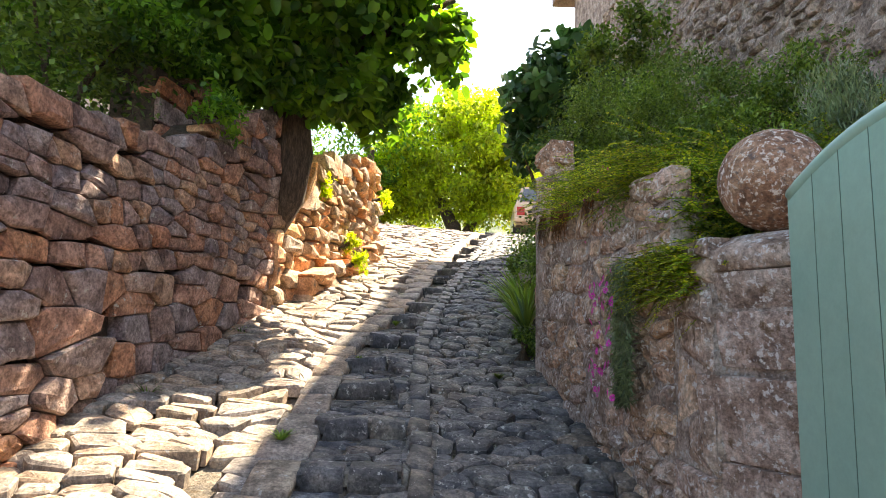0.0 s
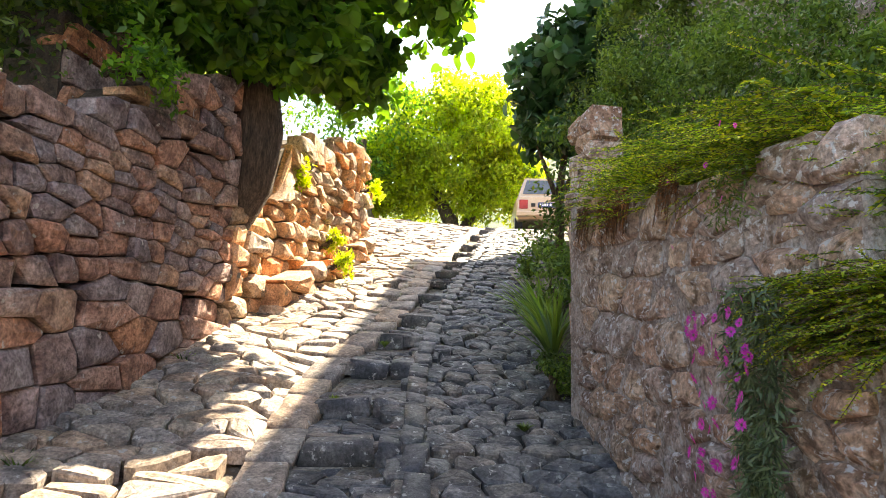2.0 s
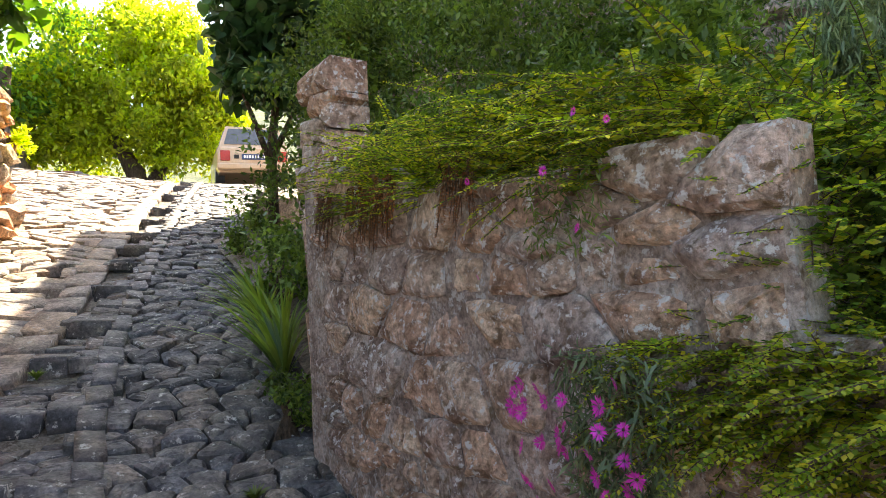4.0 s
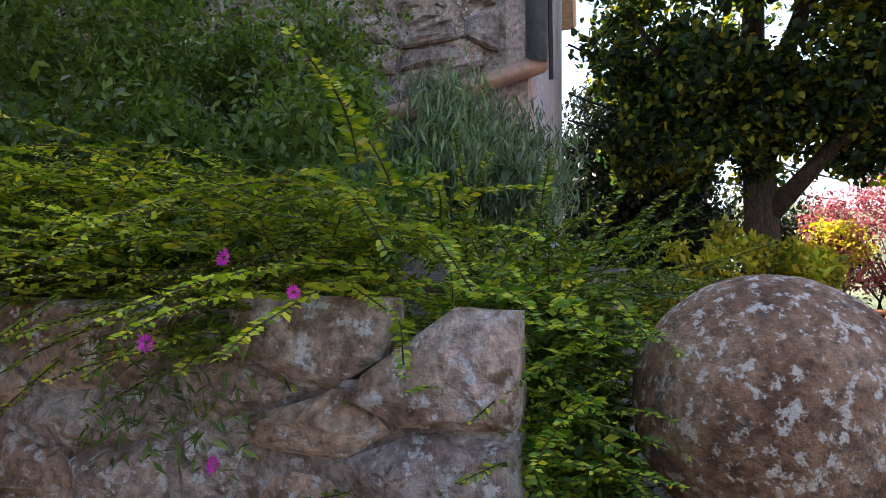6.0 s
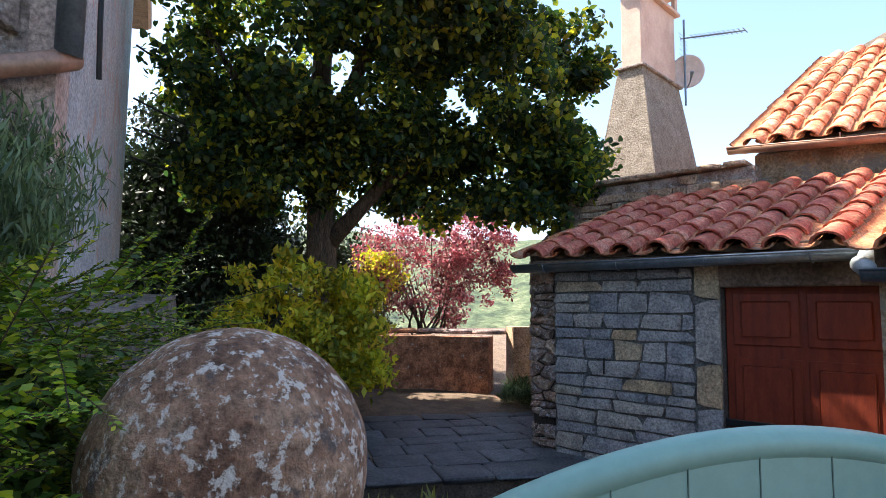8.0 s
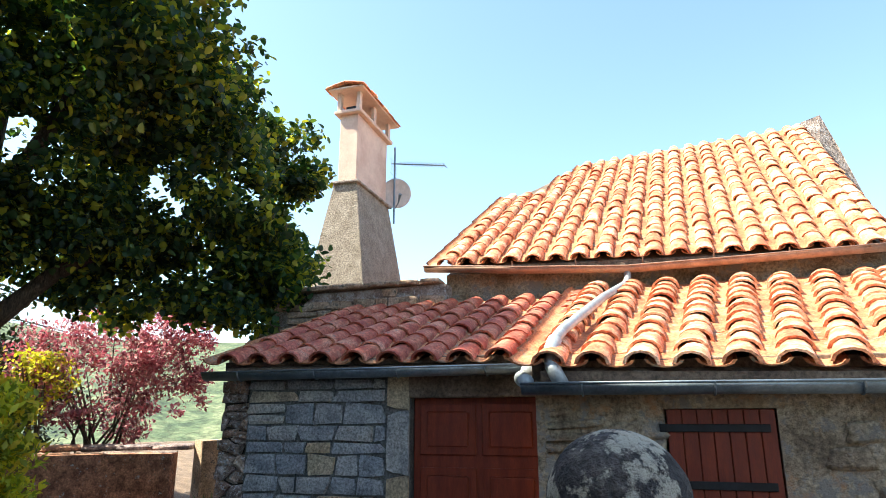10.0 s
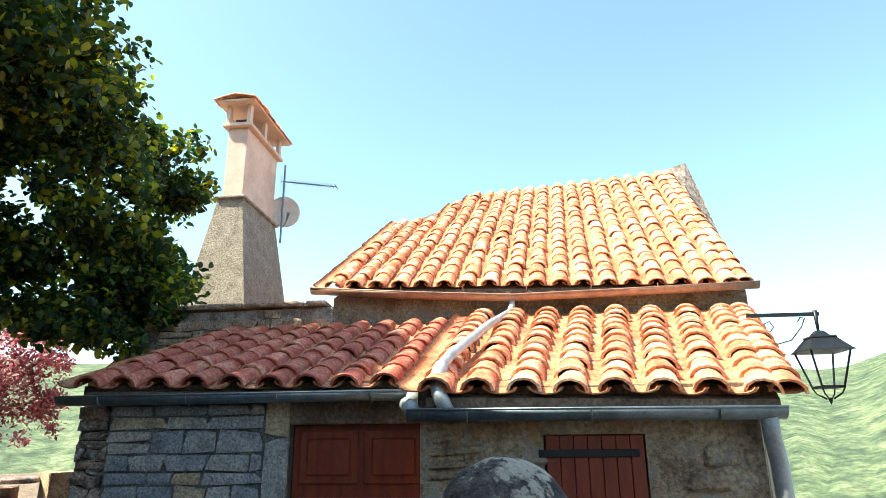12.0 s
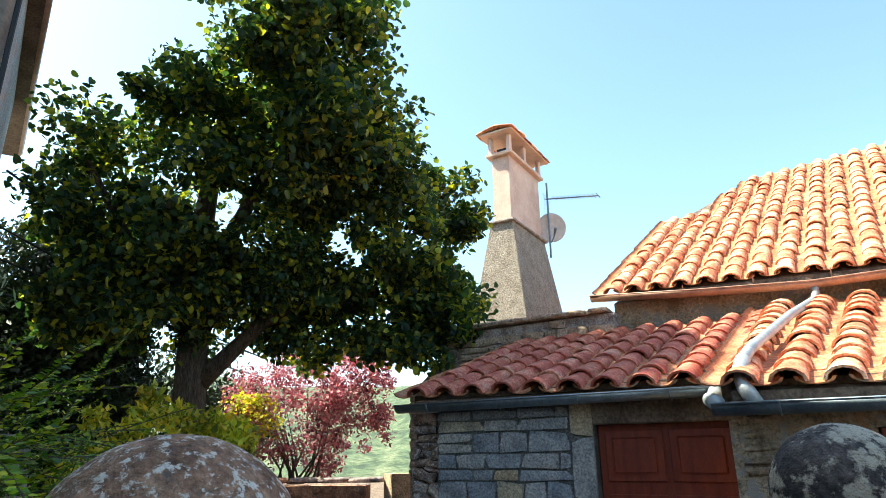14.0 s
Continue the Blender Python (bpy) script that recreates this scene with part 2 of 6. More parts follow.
def stone_body(poly, rr, depth, bevel, bulge, lean=0.1, proud=0.0):
    """One fitted stone over its outline: sides, a broken edge and an uneven face. Points are (u, v, out)."""
    cu, cv = sum(p[0] for p in poly) / len(poly), sum(p[1] for p in poly) / len(poly)
    size = sum(math.hypot(p[0] - cu, p[1] - cv) for p in poly) / len(poly)
    au, av, out = rr.uniform(-lean, lean), rr.uniform(-lean, lean), rr.uniform(-proud, proud)
    vs, n = [], len(poly)
    inset = max(0.55, 1 - 1.3 * bevel / size)
    for f, z, w in ((0.97, -depth, 0), (1.0, out - bevel, 0.25), (inset, out, 0.3), (inset * 0.55, out + bulge, 0.5)):
        for u, v in poly:
            k = f * (1 + rr.uniform(-0.04, 0.04) * (f < 0.96))
            du, dv = (u - cu) * k, (v - cv) * k
            vs.append((cu + du, cv + dv, z + (au * du + av * dv) * (w > 0) + rr.uniform(-1, 1) * w * bevel))
    vs.append((cu, cv, out + bulge * rr.uniform(0.4, 1.3)))
    fs = [(r * n + k, r * n + (k + 1) % n, (r + 1) * n + (k + 1) % n, (r + 1) * n + k) for r in range(3) for k in range(n)]
    fs += [(3 * n + k, 3 * n + (k + 1) % n, 4 * n) for k in range(n)]
    return vs, fs


def set_stones(name, cells_, place, parent, material, mass_material, rr, near=lambda p: True, limit=300, depth=0.12, bevel=0.014, bulge=0.01, lean=0.1, proud=0.012, smooth=False, flip=False):
    """Builds fitted stones on a surface: place(u, v, out, centre) gives the point in the parent's space."""
    heap, made = Heap(), 0
    for centre, poly in cells_:
        vs, fs = stone_body(poly, rr, depth, bevel, bulge, lean, proud)
        pts = np.array([tuple(place(u, v, w, centre)) for u, v, w in vs])
        if flip:
            fs = [f[::-1] for f in fs]
        mid = pts.mean(axis=0)
        if made < limit and near(mid):
            me = mesh_of(name, pts - mid, fs, smooth)
            me.materials.append(material)
            ob = new(name, me)
            ob.parent = parent
            ob.matrix_local = Matrix.Translation(mid)
            made += 1
        else:
            heap.add(pts, fs, Matrix())
    if heap.n:
        ob = part(name + "_mass", heap.mesh(name, smooth), mass_material, parent)
        ob["kind"] = "stuff"


def rubble(path, base, top, rr, w, h, side, stretch=2.3, joint=0.008, jitter=0.16, lose=0.06, skip=None, worn=0.0):
    """Seeds in wavering courses along a plan line, fitted; returns the stones and the way to place them."""
    at, length = along(path)
    span = np.linspace(0, length, 40)
    z, zmax, seeds = min(base(s_) for s_ in span), max(top(s_) for s_ in span), []
    while z < zmax:
        hh, s_ = rr.uniform(*h), rr.uniform(-0.5, 0.0) * w[1]
        while s_ < length:
            ww = (w[0] + (w[1] - w[0]) * rr.random() ** 1.5) * (0.7 + 0.6 * hh / h[1])
            c = s_ + ww / 2
            zc = z + hh / 2 + rr.uniform(-jitter, jitter) * hh + 0.3 * h[1] * math.sin(c * 1.9 + z * 1.7)
            s_ += ww
            if 0 < c < length and base(c) - 0.3 * hh < zc < top(c) - 0.35 * hh and rr.random() > lose and not (skip and skip(c, zc)):
                if rr.random() < 0.24 and hh > 0.55 * h[1]:
                    seeds += [(c, zc - hh * 0.27, ww * 0.8, hh * 0.5), (c + rr.uniform(-0.2, 0.2) * ww, zc + hh * 0.27, ww * 0.8, hh * 0.5)]
                else:
                    seeds.append((c + rr.uniform(-0.15, 0.15) * ww, zc, ww * 0.9, hh * 0.8))
        z += hh

    def place(u, v, out, centre):
        p, t = at(min(max(u, 0.0), length))
        return p + Vector((-t.y, t.x, 0)) * side * out + t * (u - min(max(u, 0.0), length)) + Vector((0, 0, v))
    stones_ = []
    for centre, poly in fitted(seeds, stretch, joint, worn):
        poly = [(min(max(u, 0.0), length), min(v, top(min(max(u, 0.0), length)) + 0.03)) for u, v in poly]
        poly = [p for p, q in zip(poly, poly[1:] + poly[:1]) if math.hypot(p[0] - q[0], p[1] - q[1]) > 0.008]
        if len(poly) > 2:
            stones_.append((centre, [(u + rr.uniform(-0.006, 0.006), v + rr.uniform(-0.006, 0.006)) for u, v in poly]))
    return stones_, place


# leaves
def leaf_quad(w=0.5, fold=0.15):
    """One leaf, 1 long along +y, pointed at both ends and folded along the rib."""
    vs = np.array([(0, 0, 0), (w / 2, 0.42, fold), (0, 1, -0.05), (-w / 2, 0.42, fold), (0, 0.45, 0)])
    return vs, [(0, 1, 4), (1, 2, 4), (2, 3, 4), (3, 0, 4)]


def round_leaf(w=0.8, fold=0.1):
    """A broad leaf, heart-shaped at its foot and pointed at its tip, in two halves folded along the rib."""
    half = [(0.28, -0.06), (0.5, 0.22), (0.42, 0.58), (0.18, 0.86)]
    vs = [(0, 0, 0), (0, 1, -0.1)] + [(x * w, y, fold * (1 - abs(y - 0.4))) for x, y in half] + [(-x * w, y, fold * (1 - abs(y - 0.4))) for x, y in half]
    return np.array(vs), [(0, 2, 3, 4, 5, 1), (0, 1, 9, 8, 7, 6)]


def flat_leaf(w=0.4):
    return np.array([(0, 0, 0), (w / 2, 0.5, 0.06), (0, 1, 0), (-w / 2, 0.5, 0.06)]), [(0, 1, 2, 3)]


def scatter(name, points, sizes, shape, rng, droop=0.3, dirs=None, spread=1.0):
    """Many leaves in one mesh: points (n,3), sizes (n). dirs: the way the leaves point, roughly."""
    n = len(points)
    vs, fs = shape
    d = rng.normal(size=(n, 3)) * spread
    if dirs is not None:
        d += dirs
    d[:, 2] -= droop
    d /= np.linalg.norm(d, axis=1, keepdims=True) + 1e-9
    up = rng.normal(size=(n, 3)) * 0.5 + (0, 0, 1)
    side = np.cross(d, up)
    side /= np.linalg.norm(side, axis=1, keepdims=True) + 1e-9
    up = np.cross(side, d)
    frame_ = np.stack([side, d, up], 1) * np.asarray(sizes)[:, None, None]
    allv = np.einsum("vk,nkc->nvc", vs, frame_) + points[:, None, :]
    k = len(vs)
    me = bpy.data.meshes.new(name)
    flat = allv.reshape(-1, 3)
    me.vertices.add(len(flat))
    me.vertices.foreach_set("co", flat.ravel())
    idx = np.concatenate([np.asarray(f) for f in fs])
    lens = np.array([len(f) for f in fs])
    loops = (idx[None, :] + (np.arange(n) * k)[:, None]).ravel()
    me.loops.add(len(loops))
    me.loops.foreach_set("vertex_index", loops)
    tot = np.tile(lens, n)
    me.polygons.add(len(tot))
    me.polygons.foreach_set("loop_start", np.concatenate([[0], np.cumsum(tot)[:-1]]))
    me.polygons.foreach_set("loop_total", tot)
    me.update(calc_edges=True)
    return me


def clumps(rng, centres, radii, per, squash=(1, 1, 1), shell=0.55):
    """Leaf points around clump centres, thicker towards each clump's skin."""
    out = []
    for c, r, n in zip(centres, radii, per):
        u = rng.normal(size=(n, 3))
        u /= np.linalg.norm(u, axis=1, keepdims=True)
        rr = r * (shell + (1 - shell) * rng.random(n) ** 0.6) * (0.8 + 0.4 * rng.random(n))
        out.append(np.asarray(c) + u * rr[:, None] * np.asarray(squash))
    return np.concatenate(out)


def blob_centres(rng, centre, size, n, low=-0.8):
    """Clump centres spread through an uneven ellipsoid, more of them near its skin."""
    u = rng.normal(size=(n * 3, 3))
    u /= np.linalg.norm(u, axis=1, keepdims=True)
    u = u[u[:, 2] > low][:n]
    r = 0.35 + 0.65 * rng.random(len(u)) ** 0.5
    return np.asarray(centre) + u * r[:, None] * np.asarray(size)


# ---------------------------------------------------------------- materials of the place
STONE_TINT = [(0.0, (0.72, 0.7, 0.74)), (0.25, (1.05, 0.95, 0.86)), (0.5, (1.1, 0.86, 0.7)), (0.75, (0.85, 0.84, 0.9)), (1.0, (1.2, 1.05, 0.88))]
RED_TINT = [(0.0, (0.62, 0.58, 0.66)), (0.15, (1.4, 0.86, 0.56)), (0.3, (0.8, 0.86, 1.05)), (0.45, (1.45, 1.1, 0.8)), (0.6, (0.78, 0.76, 0.88)), (0.8, (1.0, 0.95, 1.0)), (1.0, (1.35, 0.74, 0.46))]
stone_red = surface("rubble_stone", [(0.17, 0.125, 0.11), (0.32, 0.25, 0.215), (0.46, 0.38, 0.33)], 9, 0.92, 0.9, 48, (0.5, 0.47, 0.42), 16, 0.66, 0.3, RED_TINT, depth=0.012)
stone_red_mass = surface("rubble_stone_mass", [(0.17, 0.125, 0.11), (0.32, 0.25, 0.215), (0.46, 0.38, 0.33)], 9, 0.92, 0.9, 48, (0.5, 0.47, 0.42), 16, 0.66, 0.3, RED_TINT, island=True, depth=0.012)
# ochre rubble with the sun's warmth and brightness put into its colour
stone_sun = surface("sunlit_ochre_rubble", [(0.3, 0.21, 0.125), (0.5, 0.37, 0.23), (0.62, 0.5, 0.35)], 6, 0.92, 0.7, 50, (0.16, 0.13, 0.1), 12, 0.62, 0.25, RED_TINT, island=True, depth=0.012)
stone_grey = surface("lichened_limestone", [(0.24, 0.17, 0.135), (0.46, 0.36, 0.3), (0.6, 0.52, 0.46)], 9, 0.92, 1.0, 52, (0.66, 0.63, 0.62), 34, 0.6, 0.2, STONE_TINT, depth=0.02, moss=(0.16, 0.1, 0.06))
mortar = surface("lime_mortar", [(0.2, 0.145, 0.12), (0.35, 0.275, 0.235), (0.47, 0.4, 0.36)], 8, 0.95, 0.9, 70, (0.45, 0.43, 0.42), 30, 0.6, depth=0.015, moss=(0.15, 0.1, 0.06))
joint_dark = surface("earth_joint", [(0.05, 0.038, 0.03), (0.11, 0.085, 0.065)], 9, 0.97, 0.7, 60, depth=0.012)
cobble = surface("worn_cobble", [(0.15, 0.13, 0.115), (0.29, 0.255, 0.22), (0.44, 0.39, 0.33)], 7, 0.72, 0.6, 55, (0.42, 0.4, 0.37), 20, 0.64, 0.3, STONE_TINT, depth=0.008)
# darker stone right of the kerb; the house's shade is deepened in its colour
shaded_schist = surface("dark_cobble", [(0.045, 0.047, 0.053), (0.1, 0.1, 0.106), (0.21, 0.205, 0.2)], 7, 0.6, 0.7, 55, (0.42, 0.4, 0.37), 20, 0.64, 0.3, STONE_TINT, depth=0.008)
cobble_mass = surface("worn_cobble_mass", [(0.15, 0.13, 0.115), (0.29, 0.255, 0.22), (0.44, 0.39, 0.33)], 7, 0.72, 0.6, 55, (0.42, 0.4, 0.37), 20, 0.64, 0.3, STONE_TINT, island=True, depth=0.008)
shaded_schist_mass = surface("dark_cobble_mass", [(0.045, 0.047, 0.053), (0.1, 0.1, 0.106), (0.21, 0.205, 0.2)], 7, 0.6, 0.7, 55, (0.42, 0.4, 0.37), 20, 0.64, 0.3, STONE_TINT, island=True, depth=0.008)
earth = surface("lane_earth", [(0.1, 0.085, 0.07), (0.2, 0.165, 0.13), (0.28, 0.24, 0.19)], 4, 0.96, 0.8, 45, (0.1, 0.07, 0.045), 20, 0.6, depth=0.02)
gravel = surface("court_gravel", [(0.15, 0.1, 0.07), (0.25, 0.17, 0.115)], 6, 0.95, 0.8, 80, (0.26, 0.2, 0.14), 30, 0.62, depth=0.02)
slate_wall = surface("grey_slate_block", [(0.25, 0.248, 0.245), (0.36, 0.35, 0.335), (0.44, 0.42, 0.39)], 7, 0.85, 0.6, 60, None, 14, 0.58, 0.3,
                     [(0.0, (0.7, 0.75, 0.85)), (0.45, (0.97, 0.97, 1.0)), (0.8, (1.15, 1.08, 0.98)), (0.92, (1.25, 1.02, 0.7)), (1.0, (1.35, 1.02, 0.66))], depth=0.01)
slate_floor = surface("slate_paving", [(0.075, 0.08, 0.09), (0.13, 0.135, 0.145)], 5, 0.6, 0.5, 45, None, 14, 0.6, 0.25, depth=0.008)
grey_mortar = surface("grey_mortar", [(0.11, 0.107, 0.1), (0.19, 0.185, 0.175)], 8, 0.95, 0.6, 60)
ochre_plaster = surface("ochre_plaster", [(0.2, 0.14, 0.09), (0.36, 0.27, 0.18), (0.46, 0.38, 0.28)], 3.5, 0.95, 0.8, 40, (0.26, 0.23, 0.2), 7, 0.58, depth=0.02, moss=(0.42, 0.22, 0.11))
house_plaster = surface("worn_house_render", [(0.2, 0.145, 0.125), (0.35, 0.265, 0.225), (0.5, 0.4, 0.35)], 7, 0.95, 1.0, 32, (0.5, 0.48, 0.46), 18, 0.64, depth=0.03)
side_plaster = surface("pale_house_side", [(0.42, 0.45, 0.48), (0.55, 0.56, 0.57)], 3, 0.95, 0.5, 50, (0.5, 0.35, 0.3), 4, 0.6, depth=0.01)
pink_plaster = surface("pink_render", [(0.42, 0.29, 0.24), (0.55, 0.42, 0.36)], 4, 0.95, 0.6, 50, depth=0.01)
chimney_render = surface("pink_chimney_render", [(0.6, 0.4, 0.32), (0.72, 0.53, 0.43)], 3, 0.92, 0.3, 60, depth=0.006, grain=0.4)
pebble_dash = surface("pebbledash", [(0.26, 0.205, 0.16), (0.38, 0.31, 0.25)], 6, 0.95, 1.0, 45, (0.42, 0.35, 0.28), 42, 0.62, depth=0.02)
TILE_TINT = [(0.0, (0.82, 0.7, 0.62)), (0.35, (1.0, 0.9, 0.85)), (0.7, (1.1, 1.08, 1.05)), (1.0, (1.2, 1.3, 1.35))]
terracotta = surface("terracotta_tile", [(0.48, 0.14, 0.065), (0.64, 0.27, 0.14), (0.76, 0.5, 0.34)], 6, 0.8, 0.35, 50, (0.42, 0.33, 0.24), 13, 0.7, 0.2, TILE_TINT, depth=0.006)
# redder clay for the left roof, also darkened like tile in tree shade
terracotta_shaded_red = surface("shaded_red_tile", [(0.34, 0.065, 0.04), (0.47, 0.13, 0.075), (0.56, 0.25, 0.16)], 6, 0.75, 0.35, 50, (0.2, 0.13, 0.1), 13, 0.66, 0.2, TILE_TINT, depth=0.006)
terracotta_mass = surface("terracotta_channel", [(0.36, 0.13, 0.06), (0.54, 0.24, 0.11)], 6, 0.85, 0.35, 50, (0.3, 0.24, 0.18), 13, 0.62, 0.2, TILE_TINT, island=True, depth=0.006)
zinc = plain("zinc", (0.2, 0.235, 0.27), 0.42, 0.6, 0.2, 0.15)
zinc_pale = plain("weathered_zinc_pipe", (0.4, 0.42, 0.43), 0.5, 0.35, 0.15, 0.15)
copper_paint = plain("brown_gutter", (0.34, 0.2, 0.14), 0.45, 0.2, 0.2)
red_wood = surface("red_brown_wood", [(0.15, 0.02, 0.007), (0.22, 0.034, 0.011)], 3, 0.5, 0.3, 35, depth=0.003, stretch=(6, 6, 1), grain=0.4)
old_wood = surface("grey_old_wood", [(0.1, 0.065, 0.045), (0.2, 0.14, 0.1)], 4, 0.85, 0.6, 40, depth=0.006)
black_iron = plain("black_iron", (0.02, 0.022, 0.025), 0.45, 0.4, 0.2)
green_paint = surface("green_gate_paint", [(0.2, 0.36, 0.3), (0.24, 0.41, 0.345)], 1.6, 0.42, 0.1, 30, depth=0.002, grain=0.12)
green_seam = plain("green_seam", (0.09, 0.16, 0.13), 0.6)
crust_ball = surface("lichened_ball_stone", [(0.17, 0.085, 0.05), (0.33, 0.18, 0.11), (0.44, 0.28, 0.185)], 9, 0.93, 1.0, 60, (0.68, 0.61, 0.54), 50, 0.585, depth=0.016, moss=(0.13, 0.095, 0.08))
crust_dark = surface("dark_lichen_ball_stone", [(0.03, 0.025, 0.027), (0.06, 0.05, 0.05), (0.12, 0.1, 0.09)], 5, 0.93, 1.0, 40, (0.46, 0.41, 0.33), 9, 0.535, depth=0.025)
bark = surface("furrowed_bark", [(0.07, 0.045, 0.03), (0.16, 0.11, 0.075)], 9, 0.95, 1.0, 30, depth=0.04, stretch=(3, 3, 0.6))
forest = surface("wooded_hillside", [(0.045, 0.068, 0.036), (0.09, 0.12, 0.058), (0.16, 0.18, 0.095)], 0.12, 1.0, 0.5, 0.5, (0.36, 0.34, 0.28), 0.03, 0.72, depth=1.5)
glass = bpy.data.materials.new("lantern_glass")
glass.use_nodes = True
clear, sheen = glass.node_tree.nodes.new("ShaderNodeBsdfTransparent"), glass.node_tree.nodes.new("ShaderNodeMixShader")
glass.node_tree.nodes["Principled BSDF"].inputs["Roughness"].default_value = 0.05
sheen.inputs[0].default_value = 0.06
for a_, b_ in ((clear.outputs[0], sheen.inputs[1]), (glass.node_tree.nodes["Principled BSDF"].outputs[0], sheen.inputs[2]), (sheen.outputs[0], glass.node_tree.nodes["Material Output"].inputs["Surface"])):
    glass.node_tree.links.new(a_, b_)
leaf_mulberry = leaf_material("mulberry_leaf", (0.035, 0.11, 0.02), (0.15, 0.31, 0.035), 0.55)
leaf_linden = leaf_material("linden_leaf", (0.018, 0.045, 0.03), (0.055, 0.11, 0.04), 0.55, edge=(0.36, 0.36, 0.045))
leaf_walnut = leaf_material("walnut_leaf", (0.22, 0.34, 0.03), (0.48, 0.55, 0.055), 0.58)
leaf_fig = leaf_material("dark_broad_leaf", (0.022, 0.065, 0.03), (0.06, 0.14, 0.06), 0.35)
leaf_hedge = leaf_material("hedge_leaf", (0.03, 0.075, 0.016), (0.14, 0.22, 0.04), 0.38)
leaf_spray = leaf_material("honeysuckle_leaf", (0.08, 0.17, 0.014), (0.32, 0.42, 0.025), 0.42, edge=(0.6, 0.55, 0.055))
# same honeysuckle leaf in darker greens, shade put into the colour
leaf_spray_shaded = leaf_material("shaded_honeysuckle_leaf", (0.035, 0.1, 0.013), (0.17, 0.28, 0.022), 0.4, edge=(0.46, 0.46, 0.045))
leaf_grey = leaf_material("grey_green_leaf", (0.08, 0.13, 0.075), (0.2, 0.27, 0.15), 0.3)
leaf_gold = leaf_material("golden_shrub_leaf", (0.16, 0.22, 0.03), (0.6, 0.58, 0.07), 0.45, edge=(0.82, 0.6, 0.08))
leaf_pink = leaf_material("purple_leaf_shrub", (0.22, 0.035, 0.065), (0.5, 0.18, 0.2), 0.45, edge=(0.62, 0.38, 0.37), through_tint=(1.3, 1.0, 1.1))
leaf_fern = leaf_material("fern_frond", (0.07, 0.16, 0.03), (0.2, 0.3, 0.06), 0.4)
# near-black greens: the hedge's deep shade is put into the leaf colour
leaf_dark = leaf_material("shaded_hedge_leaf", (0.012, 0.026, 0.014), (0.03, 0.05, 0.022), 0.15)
leaf_rust = leaf_material("dry_rust_stems", (0.12, 0.05, 0.02), (0.3, 0.11, 0.04), 0.2)
leaf_grass = leaf_material("dry_grass", (0.12, 0.13, 0.04), (0.3, 0.28, 0.1), 0.4)
petal = leaf_material("magenta_petal", (0.5, 0.02, 0.36), (0.72, 0.05, 0.55), 0.3)


# ---------------------------------------------------------------- the ground
def ground(y):
    return float(np.interp(y, [-50, 0, 9.5, 12, 15, 16.5, 18, 60], [-11, 0, 2.6, 3.22, 3.9, 4.12, 4.2, 4.4]))


def terrain(x, y):
    g = ground(y)
    if x >= 1.3 and y < 13:
        return min(g, 0.45)
    if x <= -2.2 and -6 < y < 30:
        return g + 1.2
    return g - 0.03


xs = [-900, -300, -80, -30, -12, -5, -2.2, -2.19, -1.5, -0.5, 0.5, 1.29, 1.3, 3, 8, 14, 30, 80, 300, 900]
ys = [-900, -300, -80, -30, -12, -6, -5.9, -3, 0, 1, 2, 3, 4, 6, 8, 9.5, 12, 12.9, 13, 15, 16.5, 18, 22, 29.9, 30, 60, 150, 400, 900]
tagged(part("ground", sheet(xs, ys, terrain), earth), "stony brown earth under the lane and the gardens", "ground", kind="structure")

# ---------------------------------------------------------------- the cobbled lane
lane = thing("lane_paving", (0, 0, 0), "steep cobbled village lane with a stepped strip and slab kerb", "paving", kind="structure")
rng = random.Random(5)
LEFT_EDGE = [(0, -1.95), (2.5, -1.9), (4.6, -1.8), (5.8, -1.6), (7.3, -1.45), (9.8, -1.15), (12, -1.5), (17, -2.2)]
RIGHT_EDGE = [(0, 0.92), (2.7, 0.88), (3.6, 0.8), (4.6, 0.7), (5.4, 0.72), (8, 0.9), (12, 1.35), (17, 3.2)]
KERB = [(0, -0.72), (3.5, -0.77), (4.1, -0.81), (5.0, -0.77), (5.7, -0.64), (6.4, -0.47), (8, -0.27), (11.4, 0.2), (13, 0.42), (17, 1.0)]
STRIP = [(0, -0.1), (2.9, -0.16), (4.1, -0.24), (5, -0.25), (6.1, -0.15), (8, 0.1), (11.5, 0.63), (13, 0.85), (17, 1.5)]
RISERS = [1.2, 1.8, 2.4, 2.98, 3.5, 4.07, 4.55, 5.15, 5.75, 6.3, 7.05, 7.83, 8.4, 8.96, 9.76, 10.78, 12.3, 14.0, 15.6]


def line(table, y):
    return float(np.interp(y, [a for a, _ in table], [b for _, b in table]))


def tread(y):
    below = max([r for r in RISERS if r <= y] or [RISERS[0] - 0.5])
    return ground(below) + 0.06 + 0.1 * (y - below)


seeds, strip_seeds = [], []
y = 0.6
while y < 16.4:
    dy = rng.uniform(0.075, 0.125) * (1 + 0.02 * y)
    x = line(LEFT_EDGE, y) - 0.1
    while x < line(RIGHT_EDGE, y) + 0.1:
        k0, k1 = line(KERB, y), line(STRIP, y)
        dx = rng.uniform(0.1, 0.3 if x < k0 - 0.13 else 0.22) * (1 + 0.015 * y)
        c = x + dx / 2
        x += dx
        if k0 - 0.12 < c < k0 + 0.12 or (x < k0 and rng.random() < 0.12):
            continue
        row = (c, y + dy / 2 + rng.uniform(-0.3, 0.3) * dy, min(dx * 0.8, abs(c - k0) - 0.07 if abs(c - k0) < 0.4 else 1), dy * 0.85)
        (strip_seeds if k0 < c < k1 else seeds).append(row)
    y += dy


